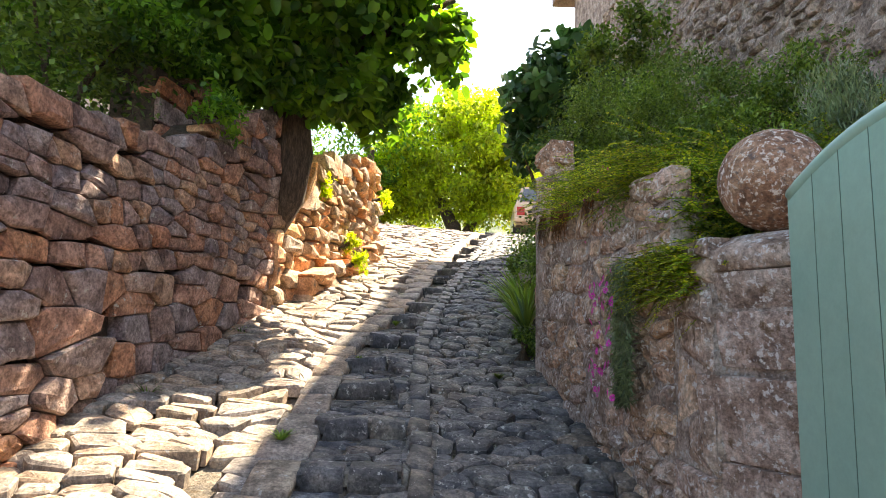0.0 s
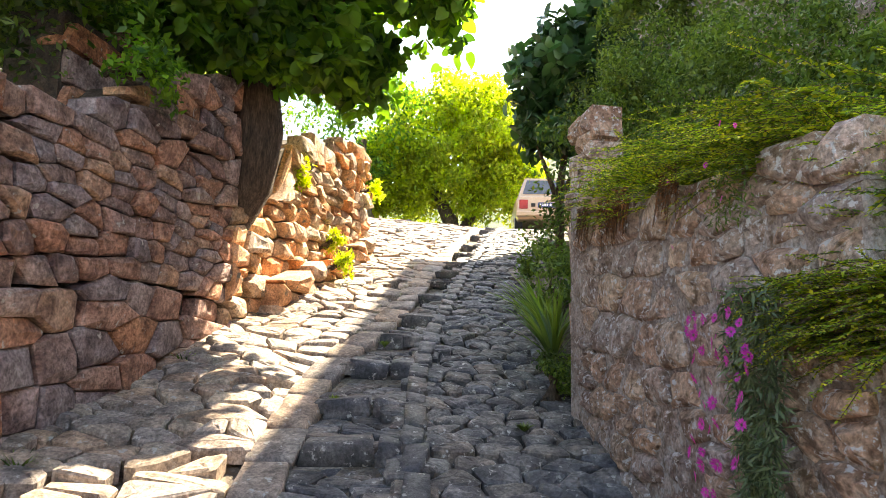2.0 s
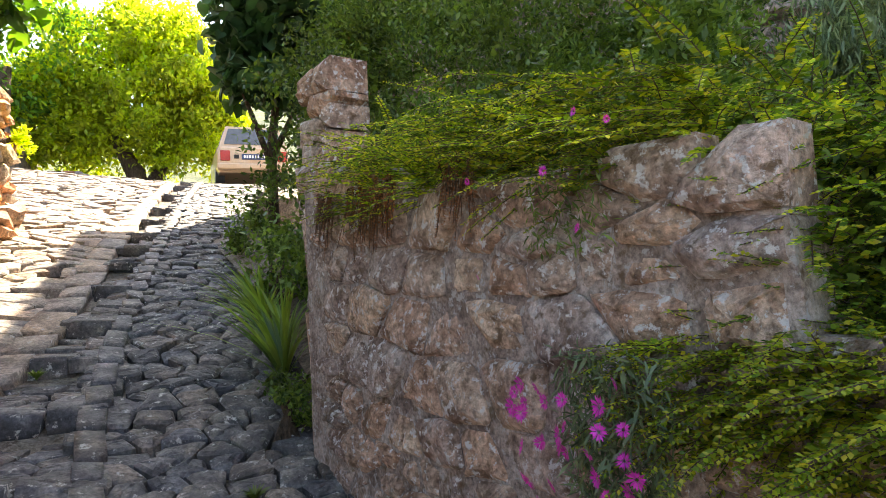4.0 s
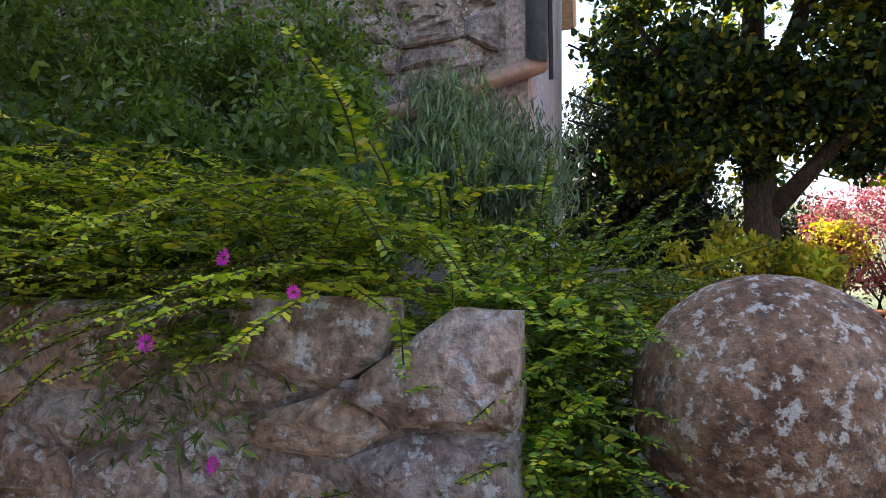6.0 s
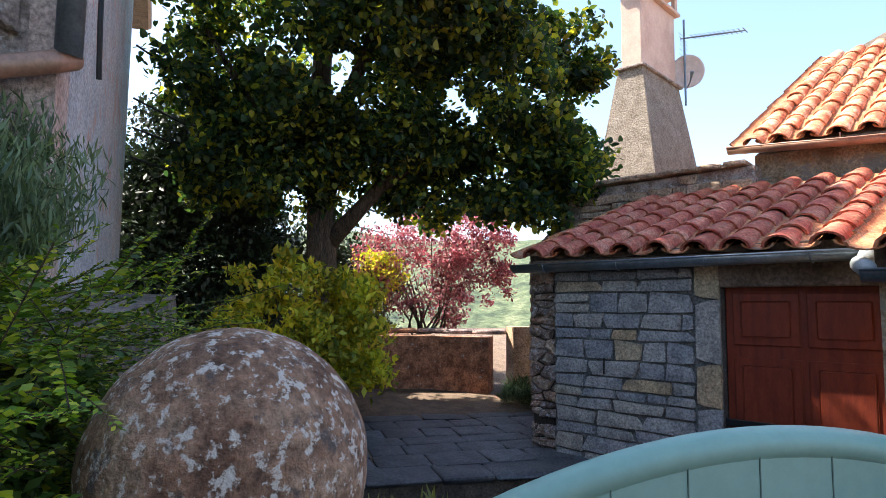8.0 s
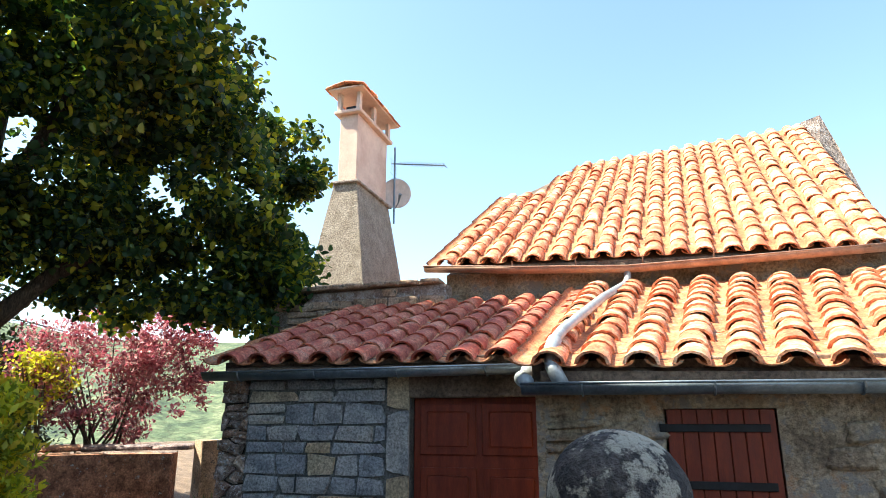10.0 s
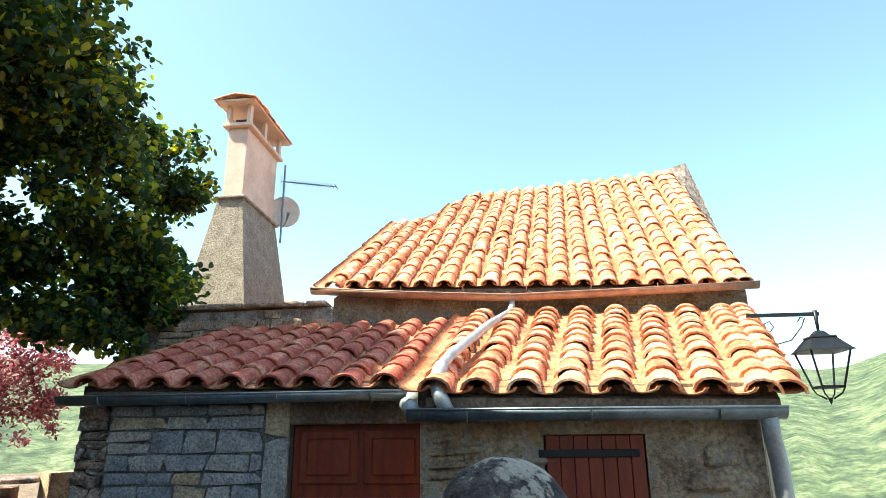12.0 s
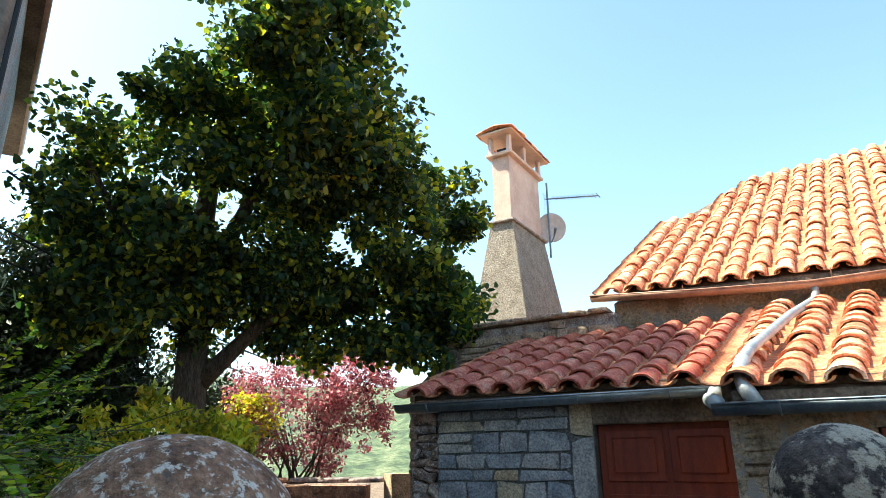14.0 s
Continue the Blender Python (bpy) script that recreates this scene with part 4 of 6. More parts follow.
def tile_roof(name, label, a, b, c, d, cols, rows, seed, cut=lambda u: 1.0, clay=None):
    """Canal tiles on the patch a-b (eave) c-d (top): a solid deck, channels, and cover tiles."""
    a, b, c, d = (Vector(p) for p in (a, b, c, d))
    at = lambda u, v: a.lerp(b, u).lerp(c.lerp(d, u), v)
    rr = random.Random(seed)
    bm = bmesh.new()
    g = [[bm.verts.new(at(0.04 + 0.94 * i / 8, cut(0.04 + 0.94 * i / 8) * j / 8) - Vector((0, 0, 0.06 + 0.05 * k))) for i in range(9) for j in range(9)] for k in range(2)]
    for k in range(2):
        for i in range(8):
            for j in range(8):
                q = [g[k][i * 9 + j], g[k][i * 9 + j + 1], g[k][i * 9 + 10 + j], g[k][i * 9 + 9 + j]]
                bm.faces.new(q if k else q[::-1])
    edge = [i * 9 for i in range(9)] + [72 + j for j in range(1, 9)] + [i * 9 + 8 for i in range(7, -1, -1)] + [j for j in range(7, 0, -1)]
    for p, q in zip(edge, edge[1:] + edge[:1]):
        bm.faces.new((g[0][p], g[0][q], g[1][q], g[1][p]))
    roof = part(name, bm, old_wood, build, label)
    covers = Pieces("roof_tile", TILE, clay or terracotta, roof)
    heap = Heap()
    for i in range(cols + 1):
        for j in range(rows):
            for kind in (0, 1):
                u = min(1.0, (i + 0.5) / cols) if kind else i / cols
                if u > 1.001:
                    continue
                v0, v1 = j / rows, (j + 1) / rows
                if v1 > cut(u) + 0.01:
                    continue
                p, q = at(u, v0), at(u, v1)
                up = (q - p)
                length = up.length
                yv = up.normalized()
                xv = (at(min(1, u + 0.05), v0) - at(max(0, u - 0.05), v0)).normalized()
                zv = xv.cross(yv).normalized()
                xv = yv.cross(zv)
                wide = (at(1, v0) - at(0, v0)).length / cols
                rot = Matrix((xv, yv, zv)).transposed().to_4x4()
                m = Matrix.Translation(p - yv * 0.035 + xv * rr.uniform(-0.008, 0.008) + zv * (rr.uniform(0, 0.012) + (0.012 if kind else 0.0)) - Vector((0, 0, 0.03 if kind else -0.01)))
                m = m @ rot @ Euler((radians(rr.uniform(-1.6, 0.8)), 0, radians(rr.uniform(-2.2, 2.2)))).to_matrix().to_4x4()
                if kind:
                    covers.put(0, m @ Matrix.Diagonal((wide * 0.78, length + 0.07, wide * 0.72, 1)))
                else:
                    heap.add(*TILE[0], m @ Matrix.Diagonal((wide * 0.8, length + 0.05, -wide * 0.42, 1)))
    covers.done()
    ch = part("channel_tiles", heap.mesh("channel_tiles"), terracotta_mass, roof)
    ch["kind"] = "stuff"
    return roof


tile_roof("left_roof", "low slope of weathered red canal tiles", (-0.24, -0.1, 2.73), (2.36, -0.1, 2.7), (-0.1, 1.85, 3.42), (2.5, 1.85, 3.45), 10, 8, 1, clay=terracotta_shaded_red)
tile_roof("right_roof", "sunlit slope of ochre and red canal tiles", (2.24, -0.68, 2.62), (4.24, -0.68, 2.58), (2.36, 2.0, 3.55), (4.98, 2.0, 3.53), 8, 11, 2)
tile_roof("upper_roof", "upper slope of sunlit canal tiles", (0.86, 1.98, 3.9), (5.06, 1.98, 3.8), (1.32, 5.8, 6.3), (5.28, 5.1, 6.3), 18, 17, 3, cut=lambda u: 0.66 if u < 0.14 else 0.9 if u < 0.22 else 1.0)
part("eave_board", box(2.26, -0.6, 2.5, 4.2, -0.55, 2.62, 0.006), old_wood, build, "weathered eave board")
part("eave_board", box(-0.2, -0.04, 2.6, 2.3, 0.0, 2.72, 0.006), old_wood, build)

# upper body, gable and back
part("wall", prism([(0.95, 2.1), (5.12, 2.1), (5.5, 5.1), (2.2, 5.6)], 0.2, 3.75, tops=[3.78, 3.72, 6.15, 6.15]), ochre_plaster, build, "ochre plastered upper wall")
part("back_slope", prism([(2.2, 5.65), (5.5, 5.1), (5.9, 8.5), (2.2, 9.0)], 0.2, 4.0, tops=[6.22, 6.22, 4.2, 4.2]), terracotta_mass, build)
bm = bmesh.new()
gp = [(5.24, 4.95, 6.1), (5.32, 5.0, 6.32), (5.58, 5.05, 6.42), (5.72, 4.95, 5.85), (5.9, 4.85, 5.05), (5.62, 4.7, 5.2), (5.4, 4.75, 5.6)]
f0 = [bm.verts.new(p) for p in gp]
f1 = [bm.verts.new((x + 0.1, y + 0.25, z)) for x, y, z in gp]
bm.faces.new(f0)
bm.faces.new(f1[::-1])
for i in range(len(gp)):
    j = (i + 1) % len(gp)
    bm.faces.new((f0[i], f1[i], f1[j], f0[j]))
part("gable_parapet", bm, house_plaster, build, "rough stone gable parapet")


# gutters and pipes
def gutter(points, r, material, label):
    """A half-round gutter along points, with a rolled rim and brackets."""
    bm, n = bmesh.new(), 8
    pts = [Vector(p) for p in points]
    rings = []
    for i, p in enumerate(pts):
        d_ = (pts[min(i + 1, len(pts) - 1)] - pts[max(0, i - 1)]).normalized()
        side_ = d_.cross(Vector((0, 0, 1))).normalized()
        rings.append([[bm.verts.new(p + side_ * (math.cos(math.pi * k / n) * q) - Vector((0, 0, 1)) * math.sin(math.pi * k / n) * q) for k in range(n + 1)] for q in (r, r - 0.005)])
    for (o0, i0), (o1, i1) in zip(rings, rings[1:]):
        for k in range(n):
            bm.faces.new((o0[k], o0[k + 1], o1[k + 1], o1[k]))
            bm.faces.new((i0[k + 1], i0[k], i1[k], i1[k + 1]))
        for k in (0, n):
            bm.faces.new((o0[k], o1[k], i1[k], i0[k]))
    for o, i_ in (rings[0], rings[-1]):
        bm.faces.new(o)
    ob = part("gutter", bm, material, build, label, smooth=True)
    for q in (1, -1):
        d_ = (pts[-1] - pts[0]).normalized().cross(Vector((0, 0, 1)))
        part("rim", tube([p + d_ * r * q for p in pts], 0.008, 6), material, ob, smooth=True)
    length = (pts[-1] - pts[0]).length
    for k in range(int(length / 0.6)):
        p = pts[0].lerp(pts[-1], (k + 0.5) / int(length / 0.6))
        w = 0.012
        d_ = (pts[-1] - pts[0]).normalized()
        s_ = d_.cross(Vector((0, 0, 1)))
        part("bracket", tube([p + s_ * math.cos(math.pi * a / 6) * (r + 0.004) - Vector((0, 0, 1)) * math.sin(math.pi * a / 6) * (r + 0.004) for a in range(7)], 0.006, 5), material, ob)
    return ob


gutter([(-0.3, -0.13, 2.635), (2.2, -0.13, 2.64)], 0.06, zinc, "dark zinc half-round gutter")
gutter([(2.22, -0.71, 2.49), (4.2, -0.71, 2.48)], 0.062, zinc, "grey zinc half-round gutter")
gutter([(0.76, 1.93, 3.85), (1.8, 1.93, 3.77), (2.82, 1.93, 3.71), (3.9, 1.93, 3.73), (5.18, 1.93, 3.76)], 0.06, copper_paint, "brown painted half-round gutter")
part("downpipe", tube([(2.82, 1.93, 3.68), (2.82, 1.92, 3.6), (2.8, 1.8, 3.52), (2.62, 0.8, 3.22), (2.42, -0.35, 2.83), (2.38, -0.52, 2.74)], 0.034, 12), zinc_pale, build, "pale zinc downpipe lying on the tiles", smooth=True)
part("downpipe_elbow", tube([(2.385, -0.5, 2.75), (2.37, -0.6, 2.68), (2.39, -0.68, 2.58), (2.44, -0.71, 2.48)], 0.043, 12), zinc_pale, build, smooth=True)
part("downpipe_elbow", tube([(2.16, -0.13, 2.62), (2.18, -0.3, 2.56), (2.19, -0.55, 2.53), (2.24, -0.69, 2.5)], 0.045, 12), zinc_pale, build, smooth=True)
part("downpipe", tube([(4.12, -0.71, 2.44), (4.14, -0.66, 2.34), (4.17, -0.62, 2.2), (4.19, -0.62, 0.5)], 0.045, 12), zinc_pale, build, "vertical zinc downpipe", smooth=True)

# street lantern on its bracket
lamp = thing("wall_lantern", turn=BF @ Matrix.Translation((5.22, 1.0, 3.29)) @ Matrix.Diagonal((0.85, 0.85, 0.97, 1)) @ Matrix.Translation((0, 0, -3.29)), label="black iron street lantern with clear panes on a wall bracket", category="street lamp")
part("bracket_arm", box(-0.62, -0.012, 3.255, 0.03, 0.012, 3.285), black_iron, lamp)
part("scroll", tube([(-0.48, 0, 3.16), (-0.43, 0, 3.13), (-0.39, 0, 3.17), (-0.42, 0, 3.22), (-0.47, 0, 3.2), (-0.48, 0, 3.1), (-0.38, 0, 3.03), (-0.25, 0, 3.06), (-0.14, 0, 3.17), (-0.1, 0, 3.24), (-0.14, 0, 3.245), (-0.17, 0, 3.21)], 0.006, 6), black_iron, lamp, smooth=True)
part("hanger", tube([(0, 0, 3.3), (0, 0, 3.12)], [0.022, 0.012], 8), black_iron, lamp, smooth=True)


def frustum(r0, z0, r1, z1, bm=None):
    bm = bm or bmesh.new()
    q = [[bm.verts.new((sx * r, sy * r, z)) for sx, sy in ((-1, -1), (1, -1), (1, 1), (-1, 1))] for r, z in ((r0, z0), (r1, z1))]
    for k in range(4):
        bm.faces.new((q[0][k], q[0][(k + 1) % 4], q[1][(k + 1) % 4], q[1][k]))
    bm.faces.new(q[0][::-1])
    bm.faces.new(q[1])
    return bm


bm = frustum(0.2, 2.96, 0.19, 2.975)
frustum(0.185, 2.975, 0.1, 3.07, bm)
frustum(0.11, 3.07, 0.1, 3.085, bm)
frustum(0.07, 3.085, 0.03, 3.13, bm)
part("hood", bm, black_iron, lamp, "stepped black metal hood")
for sx, sy in ((-1, -1), (1, -1), (1, 1), (-1, 1)):
    part("cage_bar", tube([(sx * 0.17, sy * 0.17, 2.965), (sx * 0.095, sy * 0.095, 2.68)], 0.01, 5), black_iron, lamp)
    part("foot_scroll", tube([(sx * 0.1, sy * 0.1, 2.68), (sx * 0.075, sy * 0.075, 2.63), (sx * 0.02, sy * 0.02, 2.59)], 0.007, 5), black_iron, lamp)
for ax in (0, 1):
    for s in (-1, 1):
        bm = bmesh.new()
        w = [(-0.16, 2.955), (0.16, 2.955), (0.092, 2.69), (-0.092, 2.69)]
        o = lambda z: s * (0.092 + (z - 2.69) / 0.265 * 0.07)
        bm.faces.new([bm.verts.new((h, o(z), z) if ax else (o(z), h, z)) for h, z in w])
        pane = part("pane", bm, glass, lamp, "clear glass pane")
        pane.visible_shadow = False
part("base_frame", frustum(0.1, 2.67, 0.105, 2.69), black_iron, lamp)
part("finial", tube([(0, 0, 2.6), (0, 0, 2.585), (0, 0, 2.575), (0, 0, 2.545)], [0.012, 0.02, 0.016, 0.002], 8), black_iron, lamp, smooth=True)

# wall with coping behind the left roof, and rough pier
GWALL = [(-1.6, 1.95), (-0.8, 1.9), (1.0, 1.87)]
court_wall = wall_core("garden_wall", GWALL, lambda s: 0.8, lambda s: float(np.interp(s, [0, 0.8, 2.6], [3.0, 3.68, 3.7])), 0.35, mortar, "stone garden wall with slab coping behind the tiles", side=-1, inset=0.03)
court_wall.matrix_world = BF
# sun-brightened stone: the sunlight on this face is in the colour
gst = Pieces("wall_stone", SQUARE, stone_sun, court_wall, smooth=False)
lay_wall(gst, GWALL, lambda s: 2.0, lambda s: float(np.interp(s, [0, 0.8, 2.6], [2.95, 3.6, 3.62])), rng, (0.12, 0.32), (0.09, 0.16), 0.2, 0.014, 3, 0.025, side=-1)
for k in range(9):
    s0 = 0.75 + k * 0.21
    p, t_ = along(GWALL)[0](s0)
    gst.put(k, Matrix.Translation((p.x, p.y + 0.15, 3.68)) @ Euler((0, radians(rng.uniform(-3, 3)), radians(rng.uniform(-4, 4)))).to_matrix().to_4x4() @ Matrix.Diagonal((0.21, 0.42, 0.05, 1)))
pier = wall_core("rough_pier", [(-0.26, 0.06), (-0.02, 0.06)], lambda s: 0.9, lambda s: 2.58, 1.6, joint_dark, "rough dark stone pier at the outbuilding's corner", side=-1, inset=0.03)
pier.matrix_world = BF
cells_, place_ = rubble([(-0.28, 0.05), (0.0, 0.05)], lambda s: 0.9, lambda s: 2.6, rng, (0.08, 0.2), (0.07, 0.14), -1)
set_stones("rubble_stone", cells_, place_, pier, stone_grey, stone_grey, rng, depth=0.1, bevel=0.02, bulge=0.012, lean=0.2, proud=0.03)

# chimney of the house below, with its antenna
chim = thing("chimney", turn=BF, label="tall pink chimney on a tapering pebbledash base with a tiled cap", category="chimney")


def taper(x0, x1, y0, y1, z0, X0, X1, Y0, Y1, z1, bm=None):
    bm = bm or bmesh.new()
    lo = [bm.verts.new(p) for p in ((x0, y0, z0), (x1, y0, z0), (x1, y1, z0), (x0, y1, z0))]
    hi = [bm.verts.new(p) for p in ((X0, Y0, z1), (X1, Y0, z1), (X1, Y1, z1), (X0, Y1, z1))]
    for k in range(4):
        bm.faces.new((lo[k], lo[(k + 1) % 4], hi[(k + 1) % 4], hi[k]))
    bm.faces.new(lo[::-1])
    bm.faces.new(hi)
    return bm


part("base", taper(-2.75, -0.5, 4.0, 6.9, 0.2, -1.56, -1.17, 4.25, 5.6, 5.88), pebble_dash, chim, "tapering pebbledash base")
part("ledge", box(-1.6, 4.2, 5.88, -1.12, 5.66, 5.92, 0.01), mortar, chim)
part("shaft", box(-1.52, 4.3, 5.92, -1.2, 5.55, 7.1, 0.008), chimney_render, chim, "smooth pink rendered shaft")
part("ledge", box(-1.6, 4.22, 7.1, -1.12, 5.63, 7.16, 0.01), chimney_render, chim)
for x in (-1.56, -1.22):
    for yv in (4.25, 4.85, 5.5):
        part("flue_pillar", box(x, yv, 7.16, x + 0.06, yv + 0.1, 7.48, 0.004), chimney_render, chim)
part("flue", box(-1.47, 4.4, 7.16, -1.25, 5.45, 7.3), black_iron, chim)
bm = bmesh.new()
box(-1.67, 4.12, 7.48, -1.05, 5.76, 7.52, 0.01, bm)
part("cap", bm, chimney_render, chim)
capt = Pieces("cap_tile", SQUARE, terracotta, chim)
for s in (-1, 1):
    for k in range(6):
        capt.put(k, Matrix.Translation((-1.36 + s * 0.16, 4.22 + k * 0.28, 7.56)) @ Euler((0, radians(s * 14), radians(rng.uniform(-3, 3)))).to_matrix().to_4x4() @ Matrix.Diagonal((0.38, 0.28, 0.035, 1)))
mast = thing("tv_antenna", turn=BF @ Matrix.Translation((-1.12, 5.6, 0)), label="thin television antenna on a mast beside the chimney", category="antenna")
part("mast", tube([(0.04, 0.05, 5.6), (0.04, 0.05, 7.05)], 0.018, 8), zinc, mast)
part("boom", tube([(0.0, 0.0, 6.72), (1.05, -0.15, 6.5)], 0.012, 6), zinc, mast)
for k in range(12):
    x = 0.22 + 0.075 * k
    part("element", tube([(x, -0.03 - 0.09 - 0.14 * x, 6.72 - 0.21 * x), (x, 0.09 - 0.14 * x, 6.72 - 0.21 * x)], 0.008, 5), zinc, mast)
for k in range(6):
    part("reflector_rod", tube([(0.06 - 0.012 * abs(k - 2.5), -0.16, 6.42 + 0.07 * k), (0.06 - 0.012 * abs(k - 2.5), 0.16, 6.42 + 0.07 * k)], 0.005, 5), zinc, mast)
dish = thing("satellite_dish", turn=BF @ Matrix.Translation((-1.08, 5.75, 6.2)) @ Euler((radians(12), 0, radians(35))).to_matrix().to_4x4(), label="round pale satellite dish fixed beside the chimney", category="satellite dish")
bm = bmesh.new()
dr = [[bm.verts.new((r * math.cos(a), -0.35 * r * r + off, r * math.sin(a))) for a in [2 * math.pi * k / 28 for k in range(28)]] for r, off in ((0.05, 0), (0.15, 0), (0.24, 0), (0.27, 0), (0.27, 0.012), (0.15, 0.015), (0.05, 0.015))]
for u, v in zip(dr, dr[1:]):
    for k in range(28):
        bm.faces.new((u[k], u[(k + 1) % 28], v[(k + 1) % 28], v[k]))
bm.faces.new(dr[0])
bm.faces.new(dr[-1][::-1])
part("reflector", bm, plain("pale_dish", (0.62, 0.52, 0.48), 0.5), dish, smooth=True)
part("arm", tube([(-0.02, 0.02, 0), (-0.14, 0.1, 0.02), (-0.22, 0.0, 0.0)], 0.016, 6), zinc, dish)
part("receiver", tube([(0, 0, -0.27), (0, -0.2, -0.2), (0, -0.32, -0.05)], [0.01, 0.01, 0.03], 6), zinc, dish)

# ---------------------------------------------------------------- courtyard
court = thing("court_paving", (0, 0, 0), "dark slate paving and steps in the courtyard", "paving", kind="structure")
def terr(x, y):
    return 1.14 + 0.09 * max(0, x - 6.4)
tagged(part("terrace", sheet([4.75, 5.5, 6.4, 7.5, 9, 11, 14], [-6, -4, -2, 0, 1.5, 2.5, 2.9], terr), gravel), "brown gravel terrace", "terrace", kind="structure")
part("step_mass", box(4.45, -3, 0.3, 4.78, 2.9, 1.11), joint_dark, court)
part("step_mass", box(4.1, -3, 0.2, 4.46, 2.9, 0.93), joint_dark, court)
part("step_mass", box(3.75, -3, 0.2, 4.12, 2.9, 0.75), joint_dark, court)
part("step_mass", box(3.4, -3, 0.2, 3.77, 2.9, 0.58), joint_dark, court)
slate = Pieces("slate_slab", HEWN, slate_floor, court)
x = 4.72
while x < 6.6:
    w = rng.uniform(0.22, 0.42)
    yv = -3.0
    while yv < 2.9:
        l = rng.uniform(0.25, 0.6)
        slate.put(rng.randrange(9), Matrix.Translation((x + w / 2, yv + l / 2, terr(x, 0) + 0.005)) @ Euler((radians(rng.uniform(-1.5, 1.5)), radians(rng.uniform(-1.5, 1.5)), radians(rng.uniform(-5, 5)))).to_matrix().to_4x4() @ Matrix.Diagonal((w - 0.015, l - 0.015, 0.04, 1)))
        yv += l
    x += w
for x0, z in ((4.42, 1.11), (4.07, 0.93), (3.72, 0.75), (3.37, 0.58)):
    yv = -3.0
    while yv < 2.9:
        l = rng.uniform(0.35, 0.8)
        slate.put(rng.randrange(9), Matrix.Translation((x0 + 0.17, yv + l / 2, z + 0.02)) @ Matrix.Diagonal((0.38, l - 0.01, 0.05, 1)))
        yv += l
slate.done()
part("court_floor", box(1.4, -3, 0.3, 3.4, 2.4, 0.48), slate_floor, court)

low = wall_core("low_wall", [(8.35, 1.9), (8.4, 0.9), (8.25, 0.1), (7.85, -0.55)], lambda s: 1.2, lambda s: 1.98, 0.35, stone_red, "low curved stone wall of the terrace", side=1)
lows = Pieces("wall_stone", SQUARE, stone_red, low)
lay_wall(lows, [(8.35, 1.9), (8.4, 0.9), (8.25, 0.1), (7.85, -0.55)], lambda s: 1.2, lambda s: 1.92, rng, (0.18, 0.42), (0.14, 0.22), 0.2, 0.01, 2, 0.015, side=1)
at_, len_ = along([(8.35, 1.9), (8.4, 0.9), (8.25, 0.1), (7.85, -0.55)])
s = 0.0
while s < len_ - 0.05:
    p, t_ = at_(min(len_, s + 0.2))
    lows.put(2, Matrix.Translation((p.x + 0.17, p.y, 1.98)) @ Matrix.Rotation(math.atan2(t_.y, t_.x), 4, "Z") @ Matrix.Diagonal((0.39, 0.42, 0.06, 1)))
    s += 0.4
rear = wall_core("terrace_wall", [(8.1, -0.8), (7.9, -2.6)], lambda s: 1.0, lambda s: 2.1, 0.4, stone_sun, "sunlit end of the terrace wall", side=1)

# ---------------------------------------------------------------- the house beside the lane
house = thing("stone_house", (2.95, 3.08, 0.4), "old rubble-stone house with worn render beside the lane", "house")
HP = [(0, 0), (5.15, 0.8), (5.0, 9.4), (-0.45, 9.2)]
part("facade", prism([HP[0], (0.3, 0.05), (0.2, 9.2), HP[3]], 0.2, 8.2), house_plaster, house, "rubble facade with worn render")
part("side_wall", prism([(0.3, 0.05), (5.15, 0.8), (5.0, 9.4), (0.2, 9.2)], 0.2, 8.2), side_plaster, house, "pale rendered side wall")
part("corner_strip", prism([(-0.02, -0.02), (0.32, 0.03), (0.3, 0.07), (0.0, 0.12)], 0.2, 8.2), pink_plaster, house, "pink rendered corner")
fac = part("rubble", prism([(-0.004, 0.1), (0.06, 0.1), (-0.39, 9.1), (-0.45, 9.1)], 0.3, 8.1), house_plaster, house)
cells_, place_ = rubble([(-0.024, 0.12), (-0.472, 9.1)], lambda s: 1.4, lambda s: 6.6, rng, (0.12, 0.34), (0.08, 0.17), 1, 2.0, 0.03)
set_stones("rubble_stone", cells_, place_, fac, house_plaster, house_plaster, rng, lambda p: p[1] < 4.2, depth=0.05, bevel=0.02, bulge=0.014, lean=0.2, proud=0.028, flip=True)
qn = Pieces("quoin", SQUARE, stone_grey, house)
for k in range(25):
    l = 0.34 if k % 2 else 0.2
    qn.put(k, Matrix.Translation((-0.0 - 0.02 * l, 0.2 + l / 2, 0.55 + k * 0.29)) @ Matrix.Diagonal((0.05, l, 0.27, 1)))
bm = prism([(-0.4, -0.4), (5.6, 0.4), (5.4, 9.8), (-0.85, 9.6)], 8.1, 8.22)
prism([(-0.4, -0.4), (5.6, 0.4), (5.4, 9.8), (-0.85, 9.6)], 8.22, 8.3, bm, tops=[8.27, 8.27, 8.27, 8.27])
roof = part("roof", bm, old_wood, house, "brown eaves and low roof")
part("roof_slope", prism([(-0.4, -0.4), (5.6, 0.4), (5.4, 9.8), (-0.85, 9.6)], 8.28, 8.32, tops=[8.32, 8.32, 8.32, 8.32]), terracotta_mass, house)
part("ridge_slope", prism([(0.9, 1.2), (4.3, 1.7), (4.2, 8.2), (0.7, 8.0)], 8.32, 8.9), terracotta_mass, house)
part("downspout", tube([(-0.03, -0.06, 8.1), (-0.03, -0.06, 2.85)], 0.05, 12), zinc, house, "blue-grey downspout at the corner", smooth=True)
